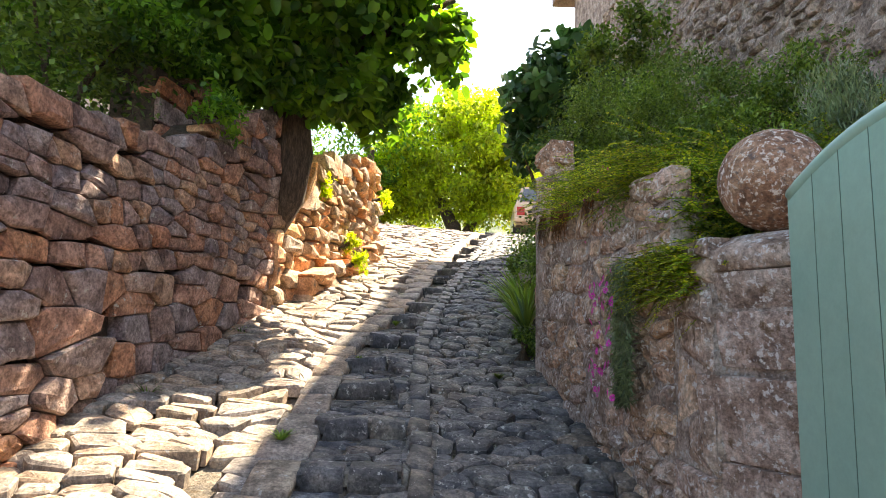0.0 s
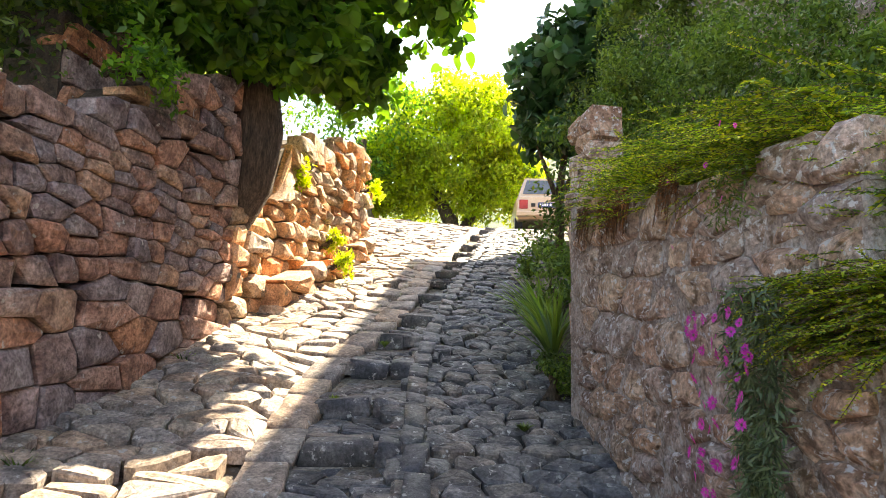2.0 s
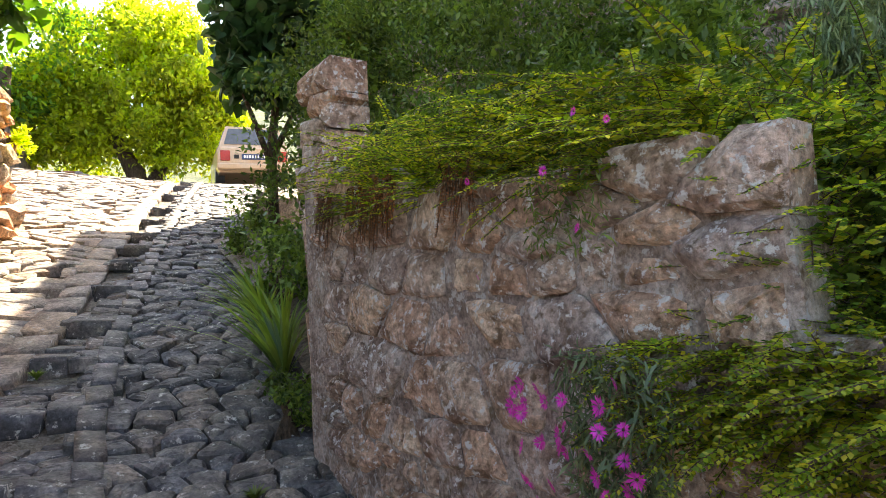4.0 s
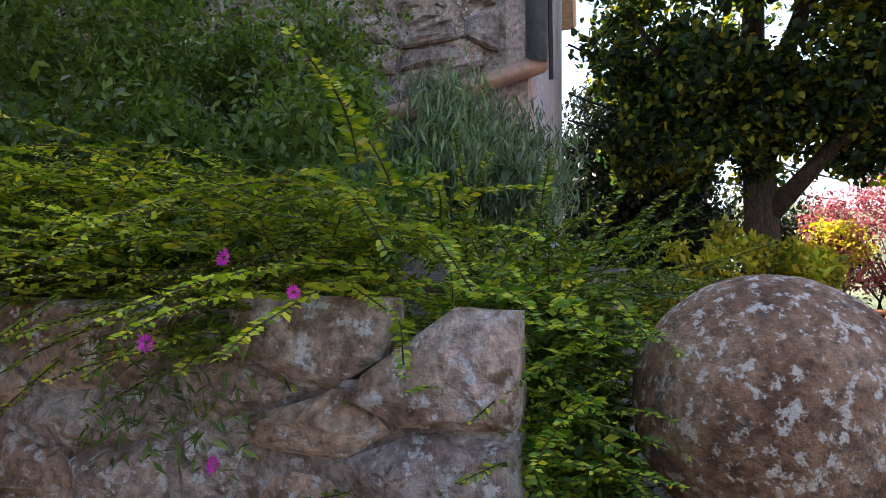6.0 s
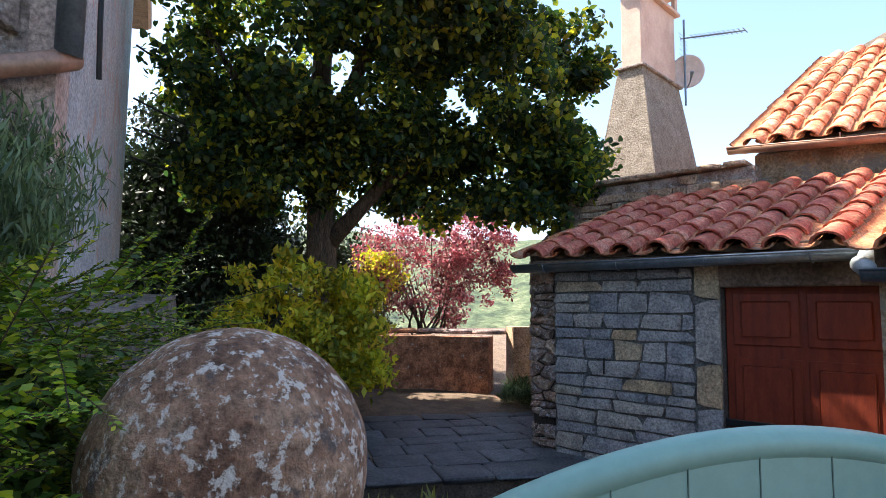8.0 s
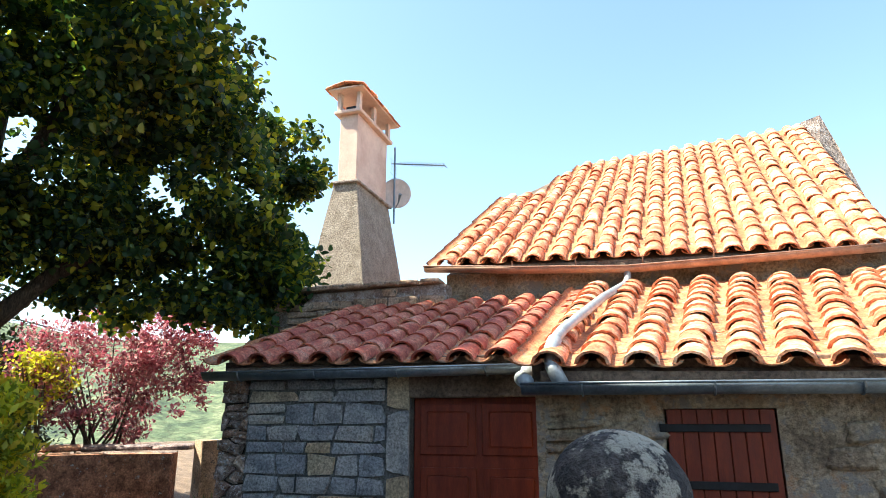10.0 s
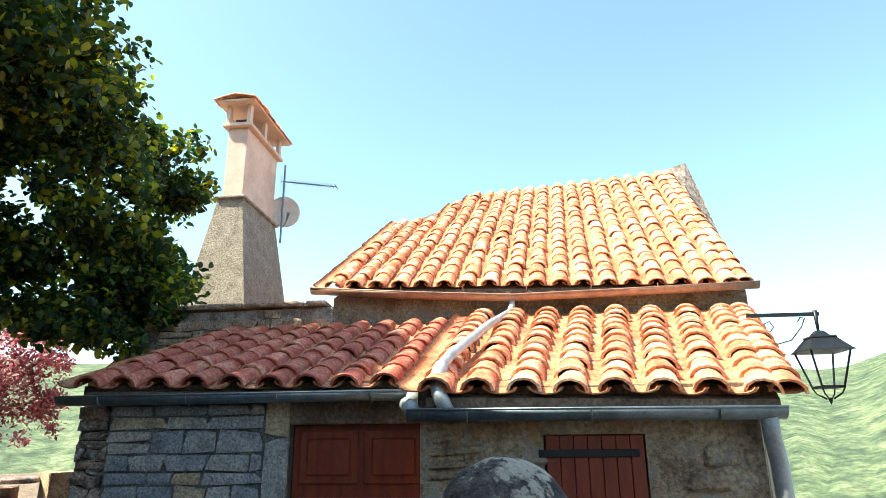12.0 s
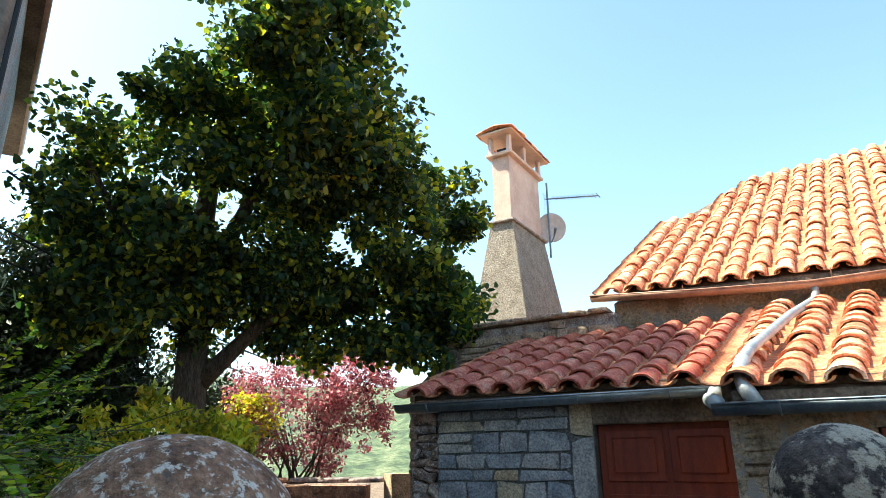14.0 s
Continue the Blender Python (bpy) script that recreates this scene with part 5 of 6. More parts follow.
part("drain_pipe", tube([(0.02, -0.07, 2.86), (-0.08, 0.0, 2.8), (-0.1, 0.5, 2.68), (-0.12, 1.3, 2.5)], 0.045, 10), copper_paint, house, "brown clay drain pipe on the facade", smooth=True)
part("cable", tube([(0.9, 0.08, 5.2), (0.92, 0.08, 4.0), (0.9, 0.07, 3.4), (0.98, 0.08, 3.1)], 0.014, 6), black_iron, house)
EAVE_NEAR = (2.6, 0.27)
part("side_eave", prism([(6.8, 0.93), EAVE_NEAR, (EAVE_NEAR[0], EAVE_NEAR[1] + 0.45), (6.8, 1.2)], 5.8, 5.93), old_wood, house, "brown boarded eave over the side wall")
part("eave_gutter", tube([(6.8, 0.93, 5.86), (*EAVE_NEAR, 5.86)], 0.05, 8), copper_paint, house, smooth=True)
wires = thing("overhead_wires", (6.0, 3.4, 4.0), "thin black overhead wires between house and trees", "cables")
for k, (z0, z1) in enumerate(((0.9, 0.3), (0.35, -0.02), (0.05, 0.0), (-0.25, -0.35))):
    part("wire", tube([(1.0, 0.2, z0), (3.0, -1.2, (z0 + z1) / 2 - 0.05), (6, -3.4, z1)], 0.012, 5), black_iron, wires)
# ---------------------------------------------------------------- plants
nr = np.random.default_rng(7)


def tree(name, label, trunk, limbs, groups, leaf, material, size, seed, droop=0.4, group="", bark_mat=None):
    """trunk, limbs: tubes; groups: (centre, size, clumps, clump radius, leaves a clump)."""
    rg = np.random.default_rng(seed)
    base = Vector(trunk[0][0])
    ob = thing(name, base, label, "tree", group)
    shift = lambda pts: [Vector(p) - base for p in pts]
    part("trunk", tube(shift(trunk[0]), trunk[1], 12), bark_mat or bark, ob, smooth=True)
    for pts, rad in limbs:
        part("limb", tube(shift(pts), rad, 7), bark_mat or bark, ob, smooth=True)
    pts = []
    for centre, ext, n, r, per in groups:
        c = blob_centres(rg, centre, ext, n)
        pts.append(clumps(rg, c, r * (0.6 + 0.8 * rg.random(len(c))), [per] * len(c), (1, 1, 0.7), 0.3))
    pts = np.concatenate(pts) - np.array(base)
    sz = size * (0.65 + 0.6 * rg.random(len(pts)))
    part("crown", scatter("crown", pts, sz, leaf, rg, droop), material, ob)
    return ob


def shrub(name, label, base, groups, leaf, material, size, seed, droop=0.0, stems=6, category="shrub", spread=1.0, up=None, stem_mat=None):
    rg = np.random.default_rng(seed)
    ob = thing(name, base, label, category)
    pts = []
    for centre, ext, n, r, per in groups:
        c = blob_centres(rg, centre, ext, n)
        pts.append(clumps(rg, c, r * (0.6 + 0.8 * rg.random(len(c))), [per] * len(c), (1, 1, 0.8), 0.2))
    pts = np.concatenate(pts) - np.array(base)
    dirs = None if up is None else np.tile(np.array(up, float), (len(pts), 1))
    part("foliage", scatter("foliage", pts, size * (0.6 + 0.7 * rg.random(len(pts))), leaf, rg, droop, dirs, spread), material, ob)
    g = groups[0]
    for k in range(stems):
        e = blob_centres(rg, np.array(g[0]) - np.array(base), np.array(g[1]) * 0.8, 6)[0]
        part("stem", tube([(0.05 * k - 0.1, 0.03 * k - 0.1, 0), tuple(e * 0.5 + np.array((0, 0, 0.05))), tuple(e)], [0.02, 0.014, 0.005], 5), stem_mat or bark, ob)
    return ob


BROAD, SMALL, NEEDLE = round_leaf(0.9, 0.12), flat_leaf(0.5), flat_leaf(0.14)

tree("mulberry_tree", "broad-leaved mulberry leaning out over the lane wall", ([(-2.0, 6.2, 1.9), (-1.9, 6.1, 2.35), (-1.6, 6.0, 2.8), (-1.53, 5.97, 3.2), (-1.62, 6.0, 3.7), (-1.7, 6.1, 4.3), (-1.6, 6.3, 5.0)], [0.25, 0.22, 0.2, 0.19, 0.2, 0.17, 0.1]),
     [([(-1.6, 6.0, 3.6), (-0.9, 6.0, 4.4), (0.0, 6.1, 4.9)], [0.13, 0.08, 0.03]), ([(-1.65, 6.05, 3.8), (-2.6, 5.9, 4.6), (-3.4, 5.6, 5.0)], [0.12, 0.08, 0.03]), ([(-1.65, 6.3, 4.4), (-0.9, 7.0, 5.4), (-0.2, 7.4, 6.2)], [0.1, 0.06, 0.03])],
     # the last two groups hang above the view, added to shade the left wall
     [((-1.45, 6.0, 4.75), (1.2, 0.85, 0.9), 90, 0.32, 95), ((-2.9, 5.3, 4.35), (1.4, 0.8, 0.85), 80, 0.34, 85), ((-1.7, 6.2, 5.9), (1.1, 1.0, 0.9), 26, 0.36, 70), ((-0.3, 6.2, 4.5), (0.45, 0.4, 0.5), 14, 0.22, 50), ((-0.8, 6.1, 3.8), (0.38, 0.3, 0.35), 22, 0.2, 60), ((-1.3, 5.6, 3.75), (0.5, 0.35, 0.22), 34, 0.2, 60), ((-2.05, 5.35, 3.85), (0.6, 0.4, 0.3), 34, 0.22, 60), ((-0.65, 4.75, 5.45), (0.9, 0.9, 0.4), 64, 0.28, 80), ((-1.2, 3.9, 5.0), (0.5, 0.7, 0.35), 34, 0.26, 80)],
     BROAD, leaf_mulberry, 0.115, 3, 0.6)
tree("walnut_tree", "sunlit yellow-green tree at the top of the lane", ([(0.25, 19.8, 4.1), (0.15, 19.8, 4.9), (-0.3, 19.9, 5.8)], [0.3, 0.24, 0.14]),
     [([(0.3, 19.8, 4.15), (0.75, 19.9, 5.0), (1.3, 20.0, 6.0)], [0.24, 0.17, 0.08]), ([(-0.2, 19.9, 5.6), (-1.2, 20, 6.6)], [0.12, 0.05])],
     [((0.2, 20.0, 7.3), (2.4, 1.8, 2.2), 190, 0.6, 170), ((-1.6, 20.5, 6.2), (1.7, 1.2, 1.6), 90, 0.55, 150), ((1.6, 19.8, 6.0), (1.3, 1.0, 1.4), 70, 0.5, 150)], leaf_quad(0.5, 0.1), leaf_walnut, 0.16, 4, 0.5)
tree("shade_tree", "dark tree at the end of the lane", ([(-2.6, 18.5, 4.1), (-2.5, 18.5, 5.5), (-2.4, 18.6, 7)], [0.2, 0.16, 0.1]), [], [((-2.6, 19.0, 7.6), (1.8, 1.5, 2.4), 60, 0.6, 90)], leaf_quad(0.5, 0.1), leaf_mulberry, 0.17, 14, 0.5)
tree("broadleaf_tree", "dark broad-leaved young tree beside the lane wall", ([(1.35, 8.7, 2.5), (1.35, 8.7, 3.4), (1.5, 8.8, 4.4)], [0.06, 0.05, 0.03]),
     [([(1.35, 8.7, 3.2), (1.0, 8.6, 4.1)], [0.04, 0.015]), ([(1.36, 8.7, 3.3), (1.9, 8.8, 4.4)], [0.04, 0.015])],
     [((1.75, 8.9, 4.85), (0.8, 0.8, 0.95), 60, 0.28, 70), ((1.35, 8.7, 4.2), (0.35, 0.3, 0.35), 22, 0.2, 60)], BROAD, leaf_fig, 0.17, 6, 0.7)
tree("linden_tree", "large dark linden tree in the courtyard garden", ([(8.0, 1.65, 1.3), (7.95, 1.62, 2.6), (7.95, 1.65, 3.5), (7.9, 1.7, 5.0), (7.9, 1.6, 6.8)], [0.24, 0.19, 0.17, 0.13, 0.05]),
     [([(7.9, 1.6, 4.2), (6.9, 1.2, 5.3), (5.9, 0.95, 6.4)], [0.1, 0.07, 0.02]), ([(7.95, 1.6, 3.0), (7.6, 1.0, 3.7), (7.3, 0.2, 4.3)], [0.12, 0.08, 0.03]), ([(7.95, 1.65, 3.6), (7.7, 2.5, 4.6), (7.6, 3.0, 5.4)], [0.1, 0.06, 0.03])],
     [((7.6, 1.7, 5.2), (1.3, 1.7, 1.6), 96, 0.34, 200), ((7.0, -0.4, 4.9), (0.85, 1.15, 1.3), 54, 0.32, 180), ((7.7, 2.2, 4.0), (0.7, 1.1, 0.8), 54, 0.32, 190), ((7.5, 0.9, 4.1), (0.7, 1.2, 0.5), 40, 0.3, 170), ((5.8, 1.0, 6.55), (0.7, 0.75, 0.75), 48, 0.32, 120),
      ((7.5, 1.3, 6.7), (1.0, 1.2, 0.8), 24, 0.36, 110), ((6.3, 0.55, 5.4), (0.7, 0.85, 0.7), 24, 0.3, 110), ((5.9, 0.6, 5.6), (0.6, 0.8, 0.6), 30, 0.3, 110), ((7.0, -0.7, 3.5), (0.4, 0.6, 0.3), 16, 0.26, 110),
      # the high group at z 7.75 is added to shade the left roof
      ((7.7, 0.1, 3.6), (0.45, 0.8, 0.3), 16, 0.28, 110), ((6.45, 1.4, 7.75), (0.85, 1.0, 0.45), 40, 0.34, 100), ((6.9, -1.0, 3.95), (0.45, 0.6, 0.7), 28, 0.26, 110)],
     round_leaf(0.85, 0.1), leaf_linden, 0.08, 8, 0.5)

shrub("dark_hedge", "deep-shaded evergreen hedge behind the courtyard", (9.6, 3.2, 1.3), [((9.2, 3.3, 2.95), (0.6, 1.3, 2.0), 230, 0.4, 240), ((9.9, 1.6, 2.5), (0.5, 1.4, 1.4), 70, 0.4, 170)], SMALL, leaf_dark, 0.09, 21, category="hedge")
shrub("hedge_bush", "dense dark green bush overgrowing the garden wall", (1.9, 3.9, 2.2), [((1.75, 4.2, 2.85), (0.65, 0.8, 0.6), 74, 0.16, 420), ((1.4, 3.6, 2.5), (0.4, 0.7, 0.25), 40, 0.13, 300), ((1.6, 5.4, 3.2), (0.7, 0.9, 0.75), 64, 0.2, 280), ((1.05, 4.2, 2.58), (0.16, 0.35, 0.18), 16, 0.1, 140), ((2.15, 3.75, 3.0), (0.3, 0.4, 0.3), 18, 0.13, 170)],
      flat_leaf(0.42), leaf_hedge, 0.031, 22, stems=9)
shrub("upper_lane_bush", "dark bush on the bank beside the lane", (1.3, 6.8, 2.3), [((1.5, 6.8, 3.2), (0.6, 1.2, 0.8), 50, 0.22, 150), ((1.75, 6.2, 4.05), (0.5, 0.9, 0.7), 44, 0.2, 150)], flat_leaf(0.5), leaf_hedge, 0.06, 32)
shrub("lane_foot_bush", "low leafy bush at the wall foot", (0.8, 6.0, 1.75), [((0.85, 5.9, 2.05), (0.2, 0.55, 0.3), 22, 0.14, 110), ((0.95, 7.4, 2.4), (0.25, 0.6, 0.3), 16, 0.15, 100)], flat_leaf(0.5), leaf_hedge, 0.05, 33)
shrub("grey_shrub", "grey-green narrow-leaved shrub beside the house", (2.05, 3.0, 2.25), [((2.05, 3.1, 2.55), (0.28, 0.35, 0.28), 56, 0.13, 300)], NEEDLE, leaf_grey, 0.05, 23, spread=0.55, up=(0, 0, 1.1), stems=12)
shrub("golden_shrub", "yellow-green euonymus shrub in the courtyard", (6.6, 1.9, 1.2), [((6.6, 2.0, 2.05), (0.5, 0.75, 0.75), 70, 0.16, 110), ((6.7, 1.35, 1.9), (0.4, 0.4, 0.65), 40, 0.15, 100)], leaf_quad(0.55, 0.12), leaf_gold, 0.085, 24, spread=0.8, up=(0, 0, 0.6))
shrub("purple_shrub", "airy pink and purple-leaved shrub behind the low wall", (9.1, -0.1, 1.5), [((9.1, 0.2, 2.85), (0.5, 0.85, 0.85), 70, 0.2, 90), ((8.9, -0.75, 3.0), (0.45, 0.55, 0.75), 60, 0.18, 90), ((9.0, -0.1, 2.3), (0.4, 0.9, 0.3), 26, 0.16, 60)], flat_leaf(0.5), leaf_pink, 0.065, 25, stems=16)
shrub("mixed_shrub", "green and russet shrub by the low wall", (8.6, 0.7, 1.5), [((8.7, 0.8, 2.6), (0.3, 0.35, 0.6), 22, 0.16, 80)], flat_leaf(0.5), leaf_gold, 0.06, 26, stems=8)
shrub("lavender_clump", "low grey-green clump edged with stones", (7.0, -0.75, 1.14), [((7.0, -0.75, 1.3), (0.3, 0.45, 0.1), 26, 0.1, 110)], NEEDLE, leaf_grey, 0.1, 27, spread=0.6, up=(0, 0, 0.8))
shrub("gate_foot_plant", "small bright leafy plant behind the gate post", (1.75, 2.1, 1.3), [((1.8, 2.0, 1.62), (0.25, 0.25, 0.12), 14, 0.09, 90)], SMALL, leaf_spray, 0.04, 28)
shrub("dry_weeds", "pale dry grass stalks in the courtyard bed", (3.1, 1.5, 0.5), [((3.1, 1.5, 1.15), (0.3, 0.3, 0.25), 10, 0.12, 40)], NEEDLE, leaf_grass, 0.13, 29, spread=0.5, up=(0, 0, 0.8))


def sprays(name, label, starts, ways, lengths, material, seed, leaf=0.023, drop=0.35):
    """Arching shoots set with small paired leaves."""
    rg = np.random.default_rng(seed)
    base = np.mean(starts, axis=0)
    ob = thing(name, base, label, "shrub")
    P, D, S, stems = [], [], [], bmesh.new()
    for st, way, ln in zip(starts, ways, lengths):
        w = np.array(way, float) / np.linalg.norm(way)
        n = int(ln / 0.0075)
        line_, p, dcur = [], np.array(st, float), w.copy()
        for k in range(n):
            dcur = dcur + np.array((0, 0, -drop * 0.03)) + rg.normal(size=3) * 0.02
            dcur /= np.linalg.norm(dcur)
            p = p + dcur * 0.0075
            line_.append(p.copy())
            sd = np.cross(dcur, (0, 0, 1))
            sd /= np.linalg.norm(sd) + 1e-6
            for s in (-1, 1):
                P.append(p)
                D.append(sd * s * 1.2 + dcur * 0.8 + rg.normal(size=3) * 0.25)
                S.append(leaf * (1 - 0.6 * k / n) * (0.75 + 0.5 * rg.random()))
        if len(line_) > 3:
            tube([Vector(q - base) for q in line_[::6]], 0.0013, 3, stems, close=False)
    part("twig", stems, bark, ob)["kind"] = "stuff"
    part("foliage", scatter("foliage", np.array(P) - base, np.array(S), flat_leaf(0.5), rg, 0.05, np.array(D), 0.12), material, ob)
    return ob


def spray_set(rg, n, x, y, z, way, jitter, length):
    s = np.stack([rg.uniform(*x, n), rg.uniform(*y, n), rg.uniform(*z, n)], 1)
    w = np.array(way) + rg.normal(size=(n, 3)) * np.array(jitter)
    return s, w, rg.uniform(*length, n)


rg = np.random.default_rng(31)
a = spray_set(rg, 640, (0.8, 1.3), (2.74, 4.2), (2.26, 2.5), (-0.9, 0.1, 0.12), (0.3, 0.5, 0.2), (0.14, 0.34))
a[0][:, 0] += 0.11 * (2.7 - a[0][:, 1]) + 0.03
a[0][:, 2] -= 0.06 + 0.05 * (a[0][:, 1] < 3.1)
sprays("honeysuckle_on_wall", "yellow-green shrubby honeysuckle spilling over the wall top", *a, leaf_spray, 1)
b = spray_set(rg, 520, (0.98, 1.4), (2.5, 2.72), (1.72, 2.24), (-0.6, -0.1, 0.12), (0.4, 0.5, 0.22), (0.08, 0.24))
sprays("honeysuckle_by_post", "mound of shrubby honeysuckle beside the gate post", *b, leaf_spray_shaded, 2)
c = spray_set(rg, 420, (0.88, 1.08), (2.32, 2.85), (1.66, 1.86), (-0.7, 0.35, 0.05), (0.3, 0.4, 0.15), (0.1, 0.28))
sprays("trailing_honeysuckle", "low honeysuckle shoots trailing over the lower wall", *c, leaf_spray, 3, drop=0.6)
d = spray_set(rg, 240, (1.35, 1.9), (2.5, 2.95), (2.0, 2.32), (-0.2, -0.6, 0.3), (0.4, 0.4, 0.22), (0.15, 0.34))
sprays("upright_honeysuckle", "upright honeysuckle shoots behind the gate post", *d, leaf_spray_shaded, 4)
# the darker hedge leaf colours in the shade between the honeysuckle shoots
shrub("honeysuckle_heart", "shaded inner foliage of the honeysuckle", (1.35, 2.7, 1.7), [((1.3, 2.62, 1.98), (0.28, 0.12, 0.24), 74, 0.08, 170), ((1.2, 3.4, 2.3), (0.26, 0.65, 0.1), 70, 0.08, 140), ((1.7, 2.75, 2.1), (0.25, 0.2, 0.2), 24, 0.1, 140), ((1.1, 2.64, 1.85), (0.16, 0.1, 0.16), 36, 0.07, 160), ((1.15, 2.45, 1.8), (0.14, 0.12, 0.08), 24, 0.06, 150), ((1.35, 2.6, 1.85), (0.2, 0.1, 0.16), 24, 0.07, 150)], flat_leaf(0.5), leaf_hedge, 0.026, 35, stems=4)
e = spray_set(rg, 150, (0.72, 0.88), (-0.07, 0.07), (2.22, 2.32), (-0.25, 0.0, -0.95), (0.12, 0.2, 0.1), (0.06, 0.2))
e[0][:, 1] += rg.choice([4.22, 3.98, 3.84, 3.78, 3.4], len(e[0]))
e[0][:, 0] = 0.85 - 0.15 * (e[0][:, 1] - 2.9) - 0.02
sprays("rust_trailers", "russet dry trailing stems hanging down the wall", *e, leaf_rust, 5, leaf=0.014, drop=1.2)

# ice plant with magenta flowers hanging down the wall
ice = thing("ice_plant", (0.84, 2.88, 1.75), "trailing succulent with bright magenta flowers on the wall", "plant")
n = 2600
t = nr.random(n)
pts = np.stack([-0.05 - 0.05 * nr.random(n) * (1 - t * 0.3), -0.02 + (nr.random(n) - 0.5) * (0.3 - 0.14 * t), -0.62 * t ** 0.9 + 0.08], 1)
part("foliage", scatter("foliage", pts, 0.03 + 0.02 * nr.random(n), flat_leaf(0.16), nr, 0.9), leaf_grey, ice)
n = 320
pts = np.stack([-0.03 - 0.05 * nr.random(n), 0.12 + (nr.random(n) - 0.5) * 0.26, 0.37 + 0.2 * (nr.random(n) - 0.5)], 1)
part("foliage", scatter("foliage", pts, 0.018 + 0.014 * nr.random(n), flat_leaf(0.2), nr, 0.6), leaf_fern, ice)


def daisy(seed):
    rr = random.Random(seed)
    bm = bmesh.new()
    for k in range(16):
        a_ = 2 * math.pi * k / 16 + rr.uniform(-0.1, 0.1)
        u, v = Vector((0, math.cos(a_), math.sin(a_))), Vector((0, -math.sin(a_), math.cos(a_)))
        l = rr.uniform(0.85, 1.1)
        q = [u * 0.12, u * 0.6 * l + v * 0.12 - Vector((0.12, 0, 0)), u * l - Vector((0.2, 0, 0)), u * 0.6 * l - v * 0.12 - Vector((0.12, 0, 0))]
        bm.faces.new([bm.verts.new(p) for p in q])
    me = bpy.data.meshes.new("flower")
    bm.to_mesh(me)
    bm.free()
    me.materials.append(petal)
    return me


dm = [daisy(k) for k in range(3)]
rr = random.Random(2)
for k in range(58):
    f_ = new("flower", dm[k % 3])
    f_.parent = ice
    if k < 52:
        y_, z_ = rr.uniform(0.0, 0.2), 0.04 - 0.55 * rr.random()
        if rr.random() < 0.3:
            y_ = rr.uniform(-0.16, -0.02)
        x_ = -0.13 - 0.04 * rr.random()
    else:
        x_, y_, z_ = -0.15, rr.uniform(-0.3, 0.4), rr.uniform(0.15, 0.55)
    f_.matrix_local = Matrix.Translation((x_, y_, z_)) @ Euler((rr.uniform(-1, 1), rr.uniform(-0.5, 0.3), rr.uniform(-0.6, 0.6))).to_matrix().to_4x4() @ Matrix.Scale(rr.uniform(0.015, 0.024) * (1 if k < 52 else 0.55), 4)

# ferns and weeds at the wall feet
def blades(name, label, at, n, length, width, material, seed, lean=0.8, category="plant", tilt=(0, 0)):
    rg = np.random.default_rng(seed)
    ob = thing(name, at, label, category)
    bm = bmesh.new()
    for k in range(n):
        a_ = rg.uniform(0, 2 * math.pi)
        l, out = length * rg.uniform(0.6, 1.1), lean * rg.uniform(0.4, 1.1)
        dx, dy = math.cos(a_) * out + tilt[0], math.sin(a_) * out + tilt[1]
        side = Vector((-math.sin(a_), math.cos(a_), 0)) * width
        prev = None
        for j in range(6):
            f = j / 5
            p = Vector((dx * l * f * (0.5 + 0.5 * f), dy * l * f * (0.5 + 0.5 * f), l * (f - 0.38 * f * f * out)))
            w = side * max(0.04, math.sin(math.pi * min(1, 0.15 + 0.85 * f)) )
            cur = (bm.verts.new(p - w), bm.verts.new(p + w))
            if prev:
                bm.faces.new((prev[0], prev[1], cur[1], cur[0]))
            prev = cur
    part("leaves", bm, material, ob, smooth=True)
    return ob


for k, (x, y) in enumerate(((0.62, 5.0), (0.7, 5.35), (0.68, 5.75))):
    blades("iris_clump", "clump of long arching green leaves at the wall foot", (x, y, ground(y) + 0.12), 48, 0.52, 0.01, leaf_fern, 50 + k, 0.95, tilt=(-0.3, -0.1))
shrub("wall_foot_herb", "dark green low herb at the foot of the wall", (0.6, 4.75, 1.3), [((0.58, 4.75, 1.45), (0.09, 0.16, 0.12), 12, 0.06, 90)], SMALL, leaf_hedge, 0.03, 60, stems=3, category="plant")
for k, (x, y, s_) in enumerate(((-1.72, 3.75, 0.16), (-1.62, 5.05, 0.14), (-0.82, 3.3, 0.1), (-1.86, 2.6, 0.1), (0.35, 4.3, 0.07), (-0.45, 5.6, 0.07), (-0.62, 4.6, 0.06))):
    blades("weed_tuft", "small green weed growing between the stones", (x, y, ground(y) + 0.02), 60, s_, 0.005, leaf_hedge if k < 2 else leaf_fern, 70 + k, 0.9)
for k, (x, y, z) in enumerate(((-1.5, 7.1, 3.05), (-1.02, 9.1, 3.4), (-1.25, 7.8, 2.5), (-1.1, 7.4, 2.25))):
    shrub("wall_weed", "bright weed rooted in the wall joints", (x, y, z), [((x + 0.06, y, z + 0.05), (0.08, 0.12, 0.14), 8, 0.07, 50)], SMALL, leaf_walnut, 0.05, 80 + k, stems=2, category="plant")
shrub("ivy_on_masonry", "ivy tufts on the old masonry", (-1.8, 4.5, 3.0), [((-1.75, 4.6, 3.1), (0.12, 0.3, 0.2), 12, 0.1, 60), ((-2.1, 4.4, 3.6), (0.25, 0.6, 0.2), 20, 0.14, 70)], SMALL, leaf_mulberry, 0.06, 90, stems=3)
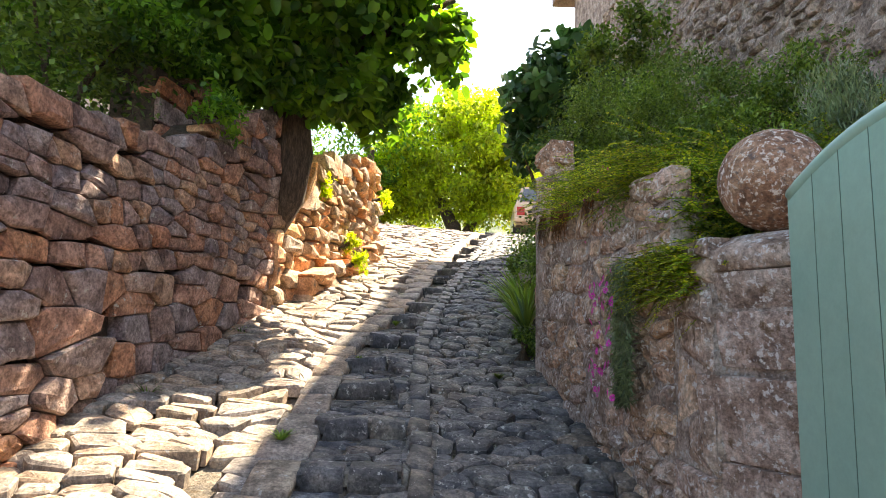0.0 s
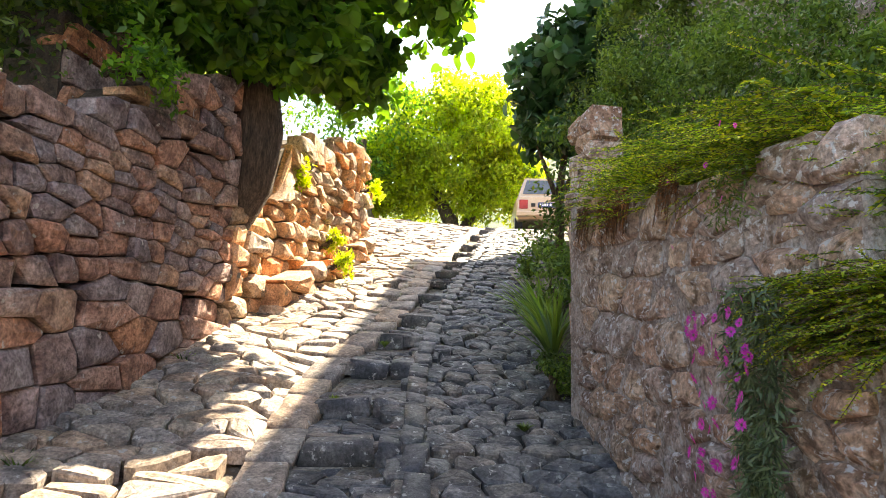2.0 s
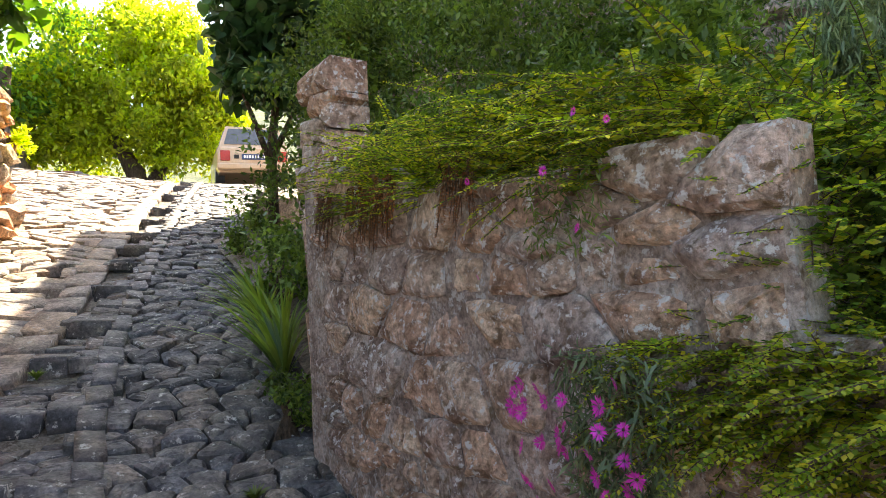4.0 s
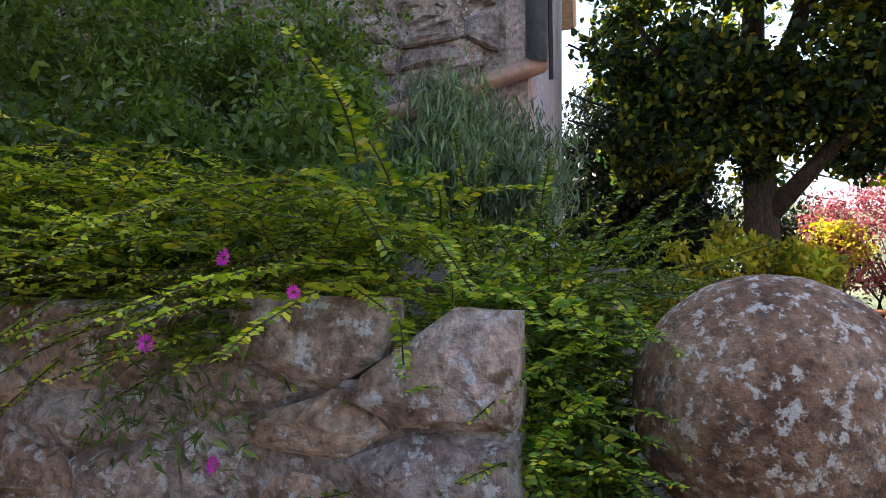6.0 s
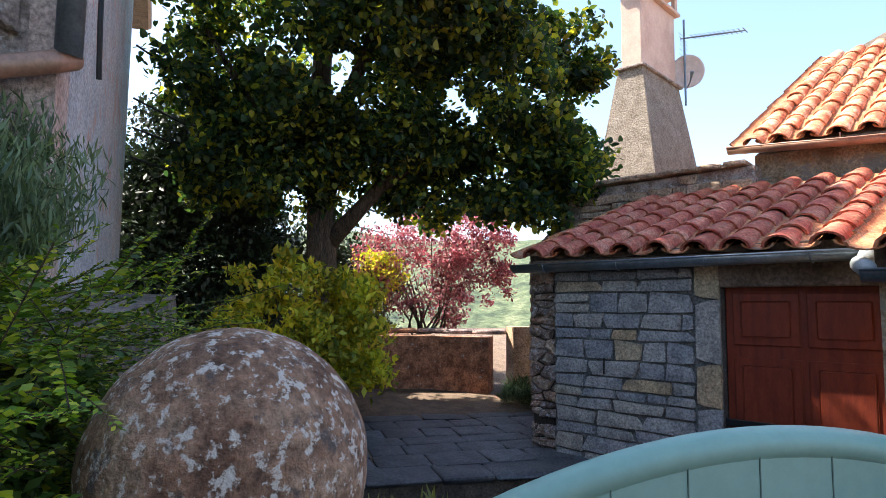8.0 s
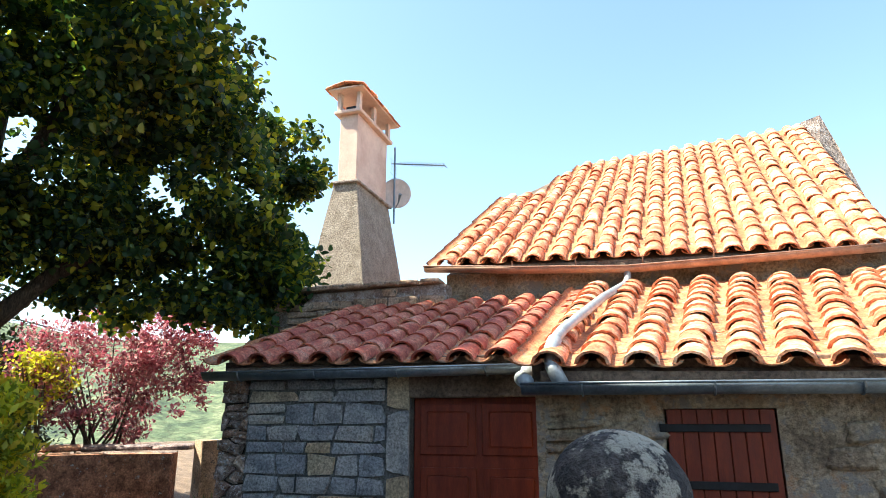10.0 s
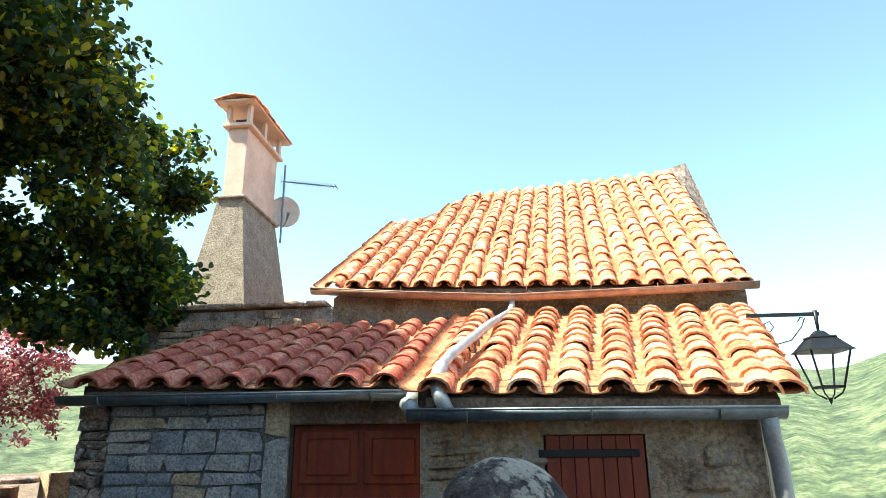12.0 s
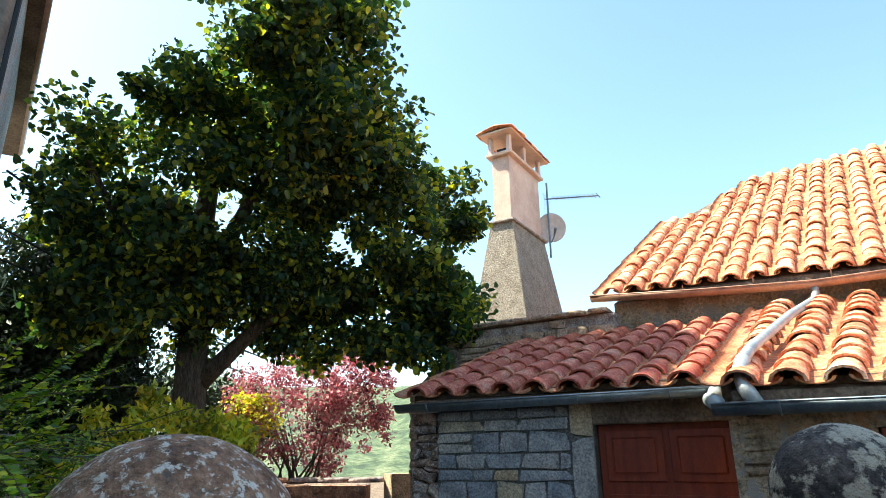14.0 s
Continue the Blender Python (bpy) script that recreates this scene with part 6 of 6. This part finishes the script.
shrub("wall_top_bush", "dark leafy bush behind the rubble wall", (-2.6, 3.9, 2.6), [((-2.8, 4.0, 3.5), (0.6, 1.3, 0.9), 110, 0.26, 130), ((-3.6, 6.5, 4.6), (0.8, 1.6, 1.2), 60, 0.36, 120), ((-2.7, 8.0, 4.1), (0.7, 0.9, 0.9), 50, 0.3, 120), ((-2.35, 6.7, 3.6), (0.4, 0.5, 0.5), 34, 0.24, 110)], flat_leaf(0.5), leaf_hedge, 0.06, 91)
shrub("far_verge", "sunlit greenery at the top of the lane", (-1.2, 22, 4.2), [((-1.0, 23, 4.9), (3.0, 0.8, 0.6), 40, 0.4, 90)], SMALL, leaf_walnut, 0.1, 92)

# background house behind the mulberry
far_house = thing("hillside_house", (-10.2, 12.5, 3.6), "pinkish stone house on the hillside above the lane", "house")
part("wall", prism([(0, 0), (3.4, -0.2), (3.4, 5), (0, 5)], -1.0, 4.6), pink_plaster, far_house)
part("roof", prism([(-0.3, -0.4), (3.7, -0.6), (3.7, 5.3), (-0.3, 5.3)], 4.6, 4.75), terracotta_mass, far_house)

# low wall and sign post at the top of the lane
top_wall = wall_core("top_wall", [(-3.2, 17.2), (-0.9, 17.0)], lambda s: 4.05, lambda s: 4.5, 0.3, joint_dark, "low dry-stone wall at the top of the lane", side=-1)
tw = Pieces("rubble_stone", BLOCKS, stone_red, top_wall)
lay_wall(tw, [(-3.2, 17.2), (-0.9, 17.0)], lambda s: 4.05, lambda s: 4.55, rng, (0.16, 0.34), (0.1, 0.18), 0.3, 0.006, 5, 0.05, side=-1)

# ---------------------------------------------------------------- parked car, seen from behind
car_paint = plain("beige_car_paint", (0.6, 0.42, 0.27), 0.3, 0.1, 0.05)
car_paint.node_tree.nodes["Principled BSDF"].inputs["Coat Weight"].default_value = 0.6
car_glass = plain("car_glass", (0.12, 0.13, 0.14), 0.08)
rubber, tail_red, plate_blue, chrome = plain("rubber", (0.03, 0.03, 0.03), 0.8), plain("tail_light_red", (0.4, 0.03, 0.02), 0.25), plain("plate_blue", (0.03, 0.06, 0.16), 0.4), plain("plate_letters", (0.75, 0.75, 0.75), 0.5)
car = thing("parked_car", turn=Matrix.Translation((2.45, 15.95, 4.1)) @ Matrix.Rotation(radians(-4), 4, "Z"), label="old beige hatchback parked at the top of the lane", category="car")
sect = [(0.0, 0.3, 0.78, 0.74), (0.05, 0.25, 0.84, 0.77), (0.8, 0.22, 0.9, 0.79), (2.4, 0.22, 0.9, 0.79), (3.5, 0.24, 0.82, 0.76), (3.75, 0.32, 0.7, 0.68)]
bm, loops = bmesh.new(), []
for y_, z0, z1, w in sect:
    loops.append([bm.verts.new(p) for p in ((-w * 0.94, y_, z0), (-w, y_, z0 + 0.12), (-w, y_, z1 - 0.14), (-w * 0.93, y_, z1), (w * 0.93, y_, z1), (w, y_, z1 - 0.14), (w, y_, z0 + 0.12), (w * 0.94, y_, z0))])
for u, v in zip(loops, loops[1:]):
    for k in range(8):
        bm.faces.new((u[k], u[(k + 1) % 8], v[(k + 1) % 8], v[k]))
bm.faces.new(loops[0])
bm.faces.new(loops[-1][::-1])
part("body", bm, car_paint, car)
part("cabin", taper(-0.73, 0.73, 0.02, 2.5, 0.8, -0.56, 0.56, 0.28, 1.75, 1.31), car_paint, car)
part("rear_window", taper(-0.62, 0.62, 0.04, 0.2, 0.87, -0.51, 0.51, 0.235, 0.3, 1.25), car_glass, car, "dark rear window")
for s in (-1, 1):
    part("side_window", taper(*(sorted((s * 0.6, s * 0.72))), 0.3, 2.2, 0.88, *(sorted((s * 0.5, s * 0.6))), 0.5, 1.65, 1.25), car_glass, car)
    part("tail_light", box(s * 0.6 - 0.1, -0.03, 0.5, s * 0.6 + 0.1, 0.08, 0.72, 0.01), tail_red, car, "red tail light")
    for y_ in (0.65, 3.05):
        wh = part("tyre", tube([(s * 0.6, y_, 0.28), (s * 0.78, y_, 0.28)], 0.28, 24), rubber, car)
        part("rim", tube([(s * 0.7, y_, 0.28), (s * 0.79, y_, 0.28)], 0.17, 16), zinc_pale, wh)
part("bumper", box(-0.78, -0.1, 0.3, 0.78, 0.06, 0.44, 0.03), car_paint, car)
plate = part("number_plate", box(-0.26, -0.045, 0.53, 0.26, 0.0, 0.65, 0.005), plate_blue, car, "dark blue number plate with pale characters")
for k, w in enumerate((0.05, 0.05, 0.05, 0.05, 0.06, 0.04, 0.05, 0.05)):
    x = -0.22 + 0.055 * k + (0.015 if k > 3 else 0) + (0.015 if k > 5 else 0)
    part("character", box(x, -0.052, 0.56, x + w * 0.7, -0.044, 0.62), chrome, plate)
part("plate_lamp", box(-0.42, -0.04, 0.55, -0.32, 0.0, 0.63, 0.005), rubber, car)
part("plate_lamp", box(0.32, -0.04, 0.55, 0.42, 0.0, 0.63, 0.005), rubber, car)

# ---------------------------------------------------------------- distance
def ridge(name, az0, az1, dist, height, seed, label):
    bm, rows = bmesh.new(), []
    for k in range(61):
        a_ = radians(az0 + (az1 - az0) * k / 60)
        hh = height * (0.75 + 0.4 * noise.noise((k * 0.07, seed, 0)) + 0.12 * noise.noise((k * 0.35, seed, 4)))
        col = []
        for j in range(9):
            f = j / 8
            dd = dist * (0.2 + 0.9 * f)
            z_ = -25 + (hh + 25) * (f ** 0.8) + height * 0.05 * noise.noise((k * 0.5, j * 0.8, seed))
            col.append(bm.verts.new((math.sin(a_) * dd, math.cos(a_) * dd, z_)))
        rows.append(col)
    for u, v in zip(rows, rows[1:]):
        for j in range(8):
            bm.faces.new((u[j], u[j + 1], v[j + 1], v[j]))
    return tagged(part(name, bm, forest, smooth=True), label, "hillside", kind="structure")


ridge("backdrop_hill", 80, 215, 420, 68, 3, "wooded mountainside across the valley")
ridge("backdrop_hill_north", -60, 60, 260, 92, 8, "wooded hill above the village")
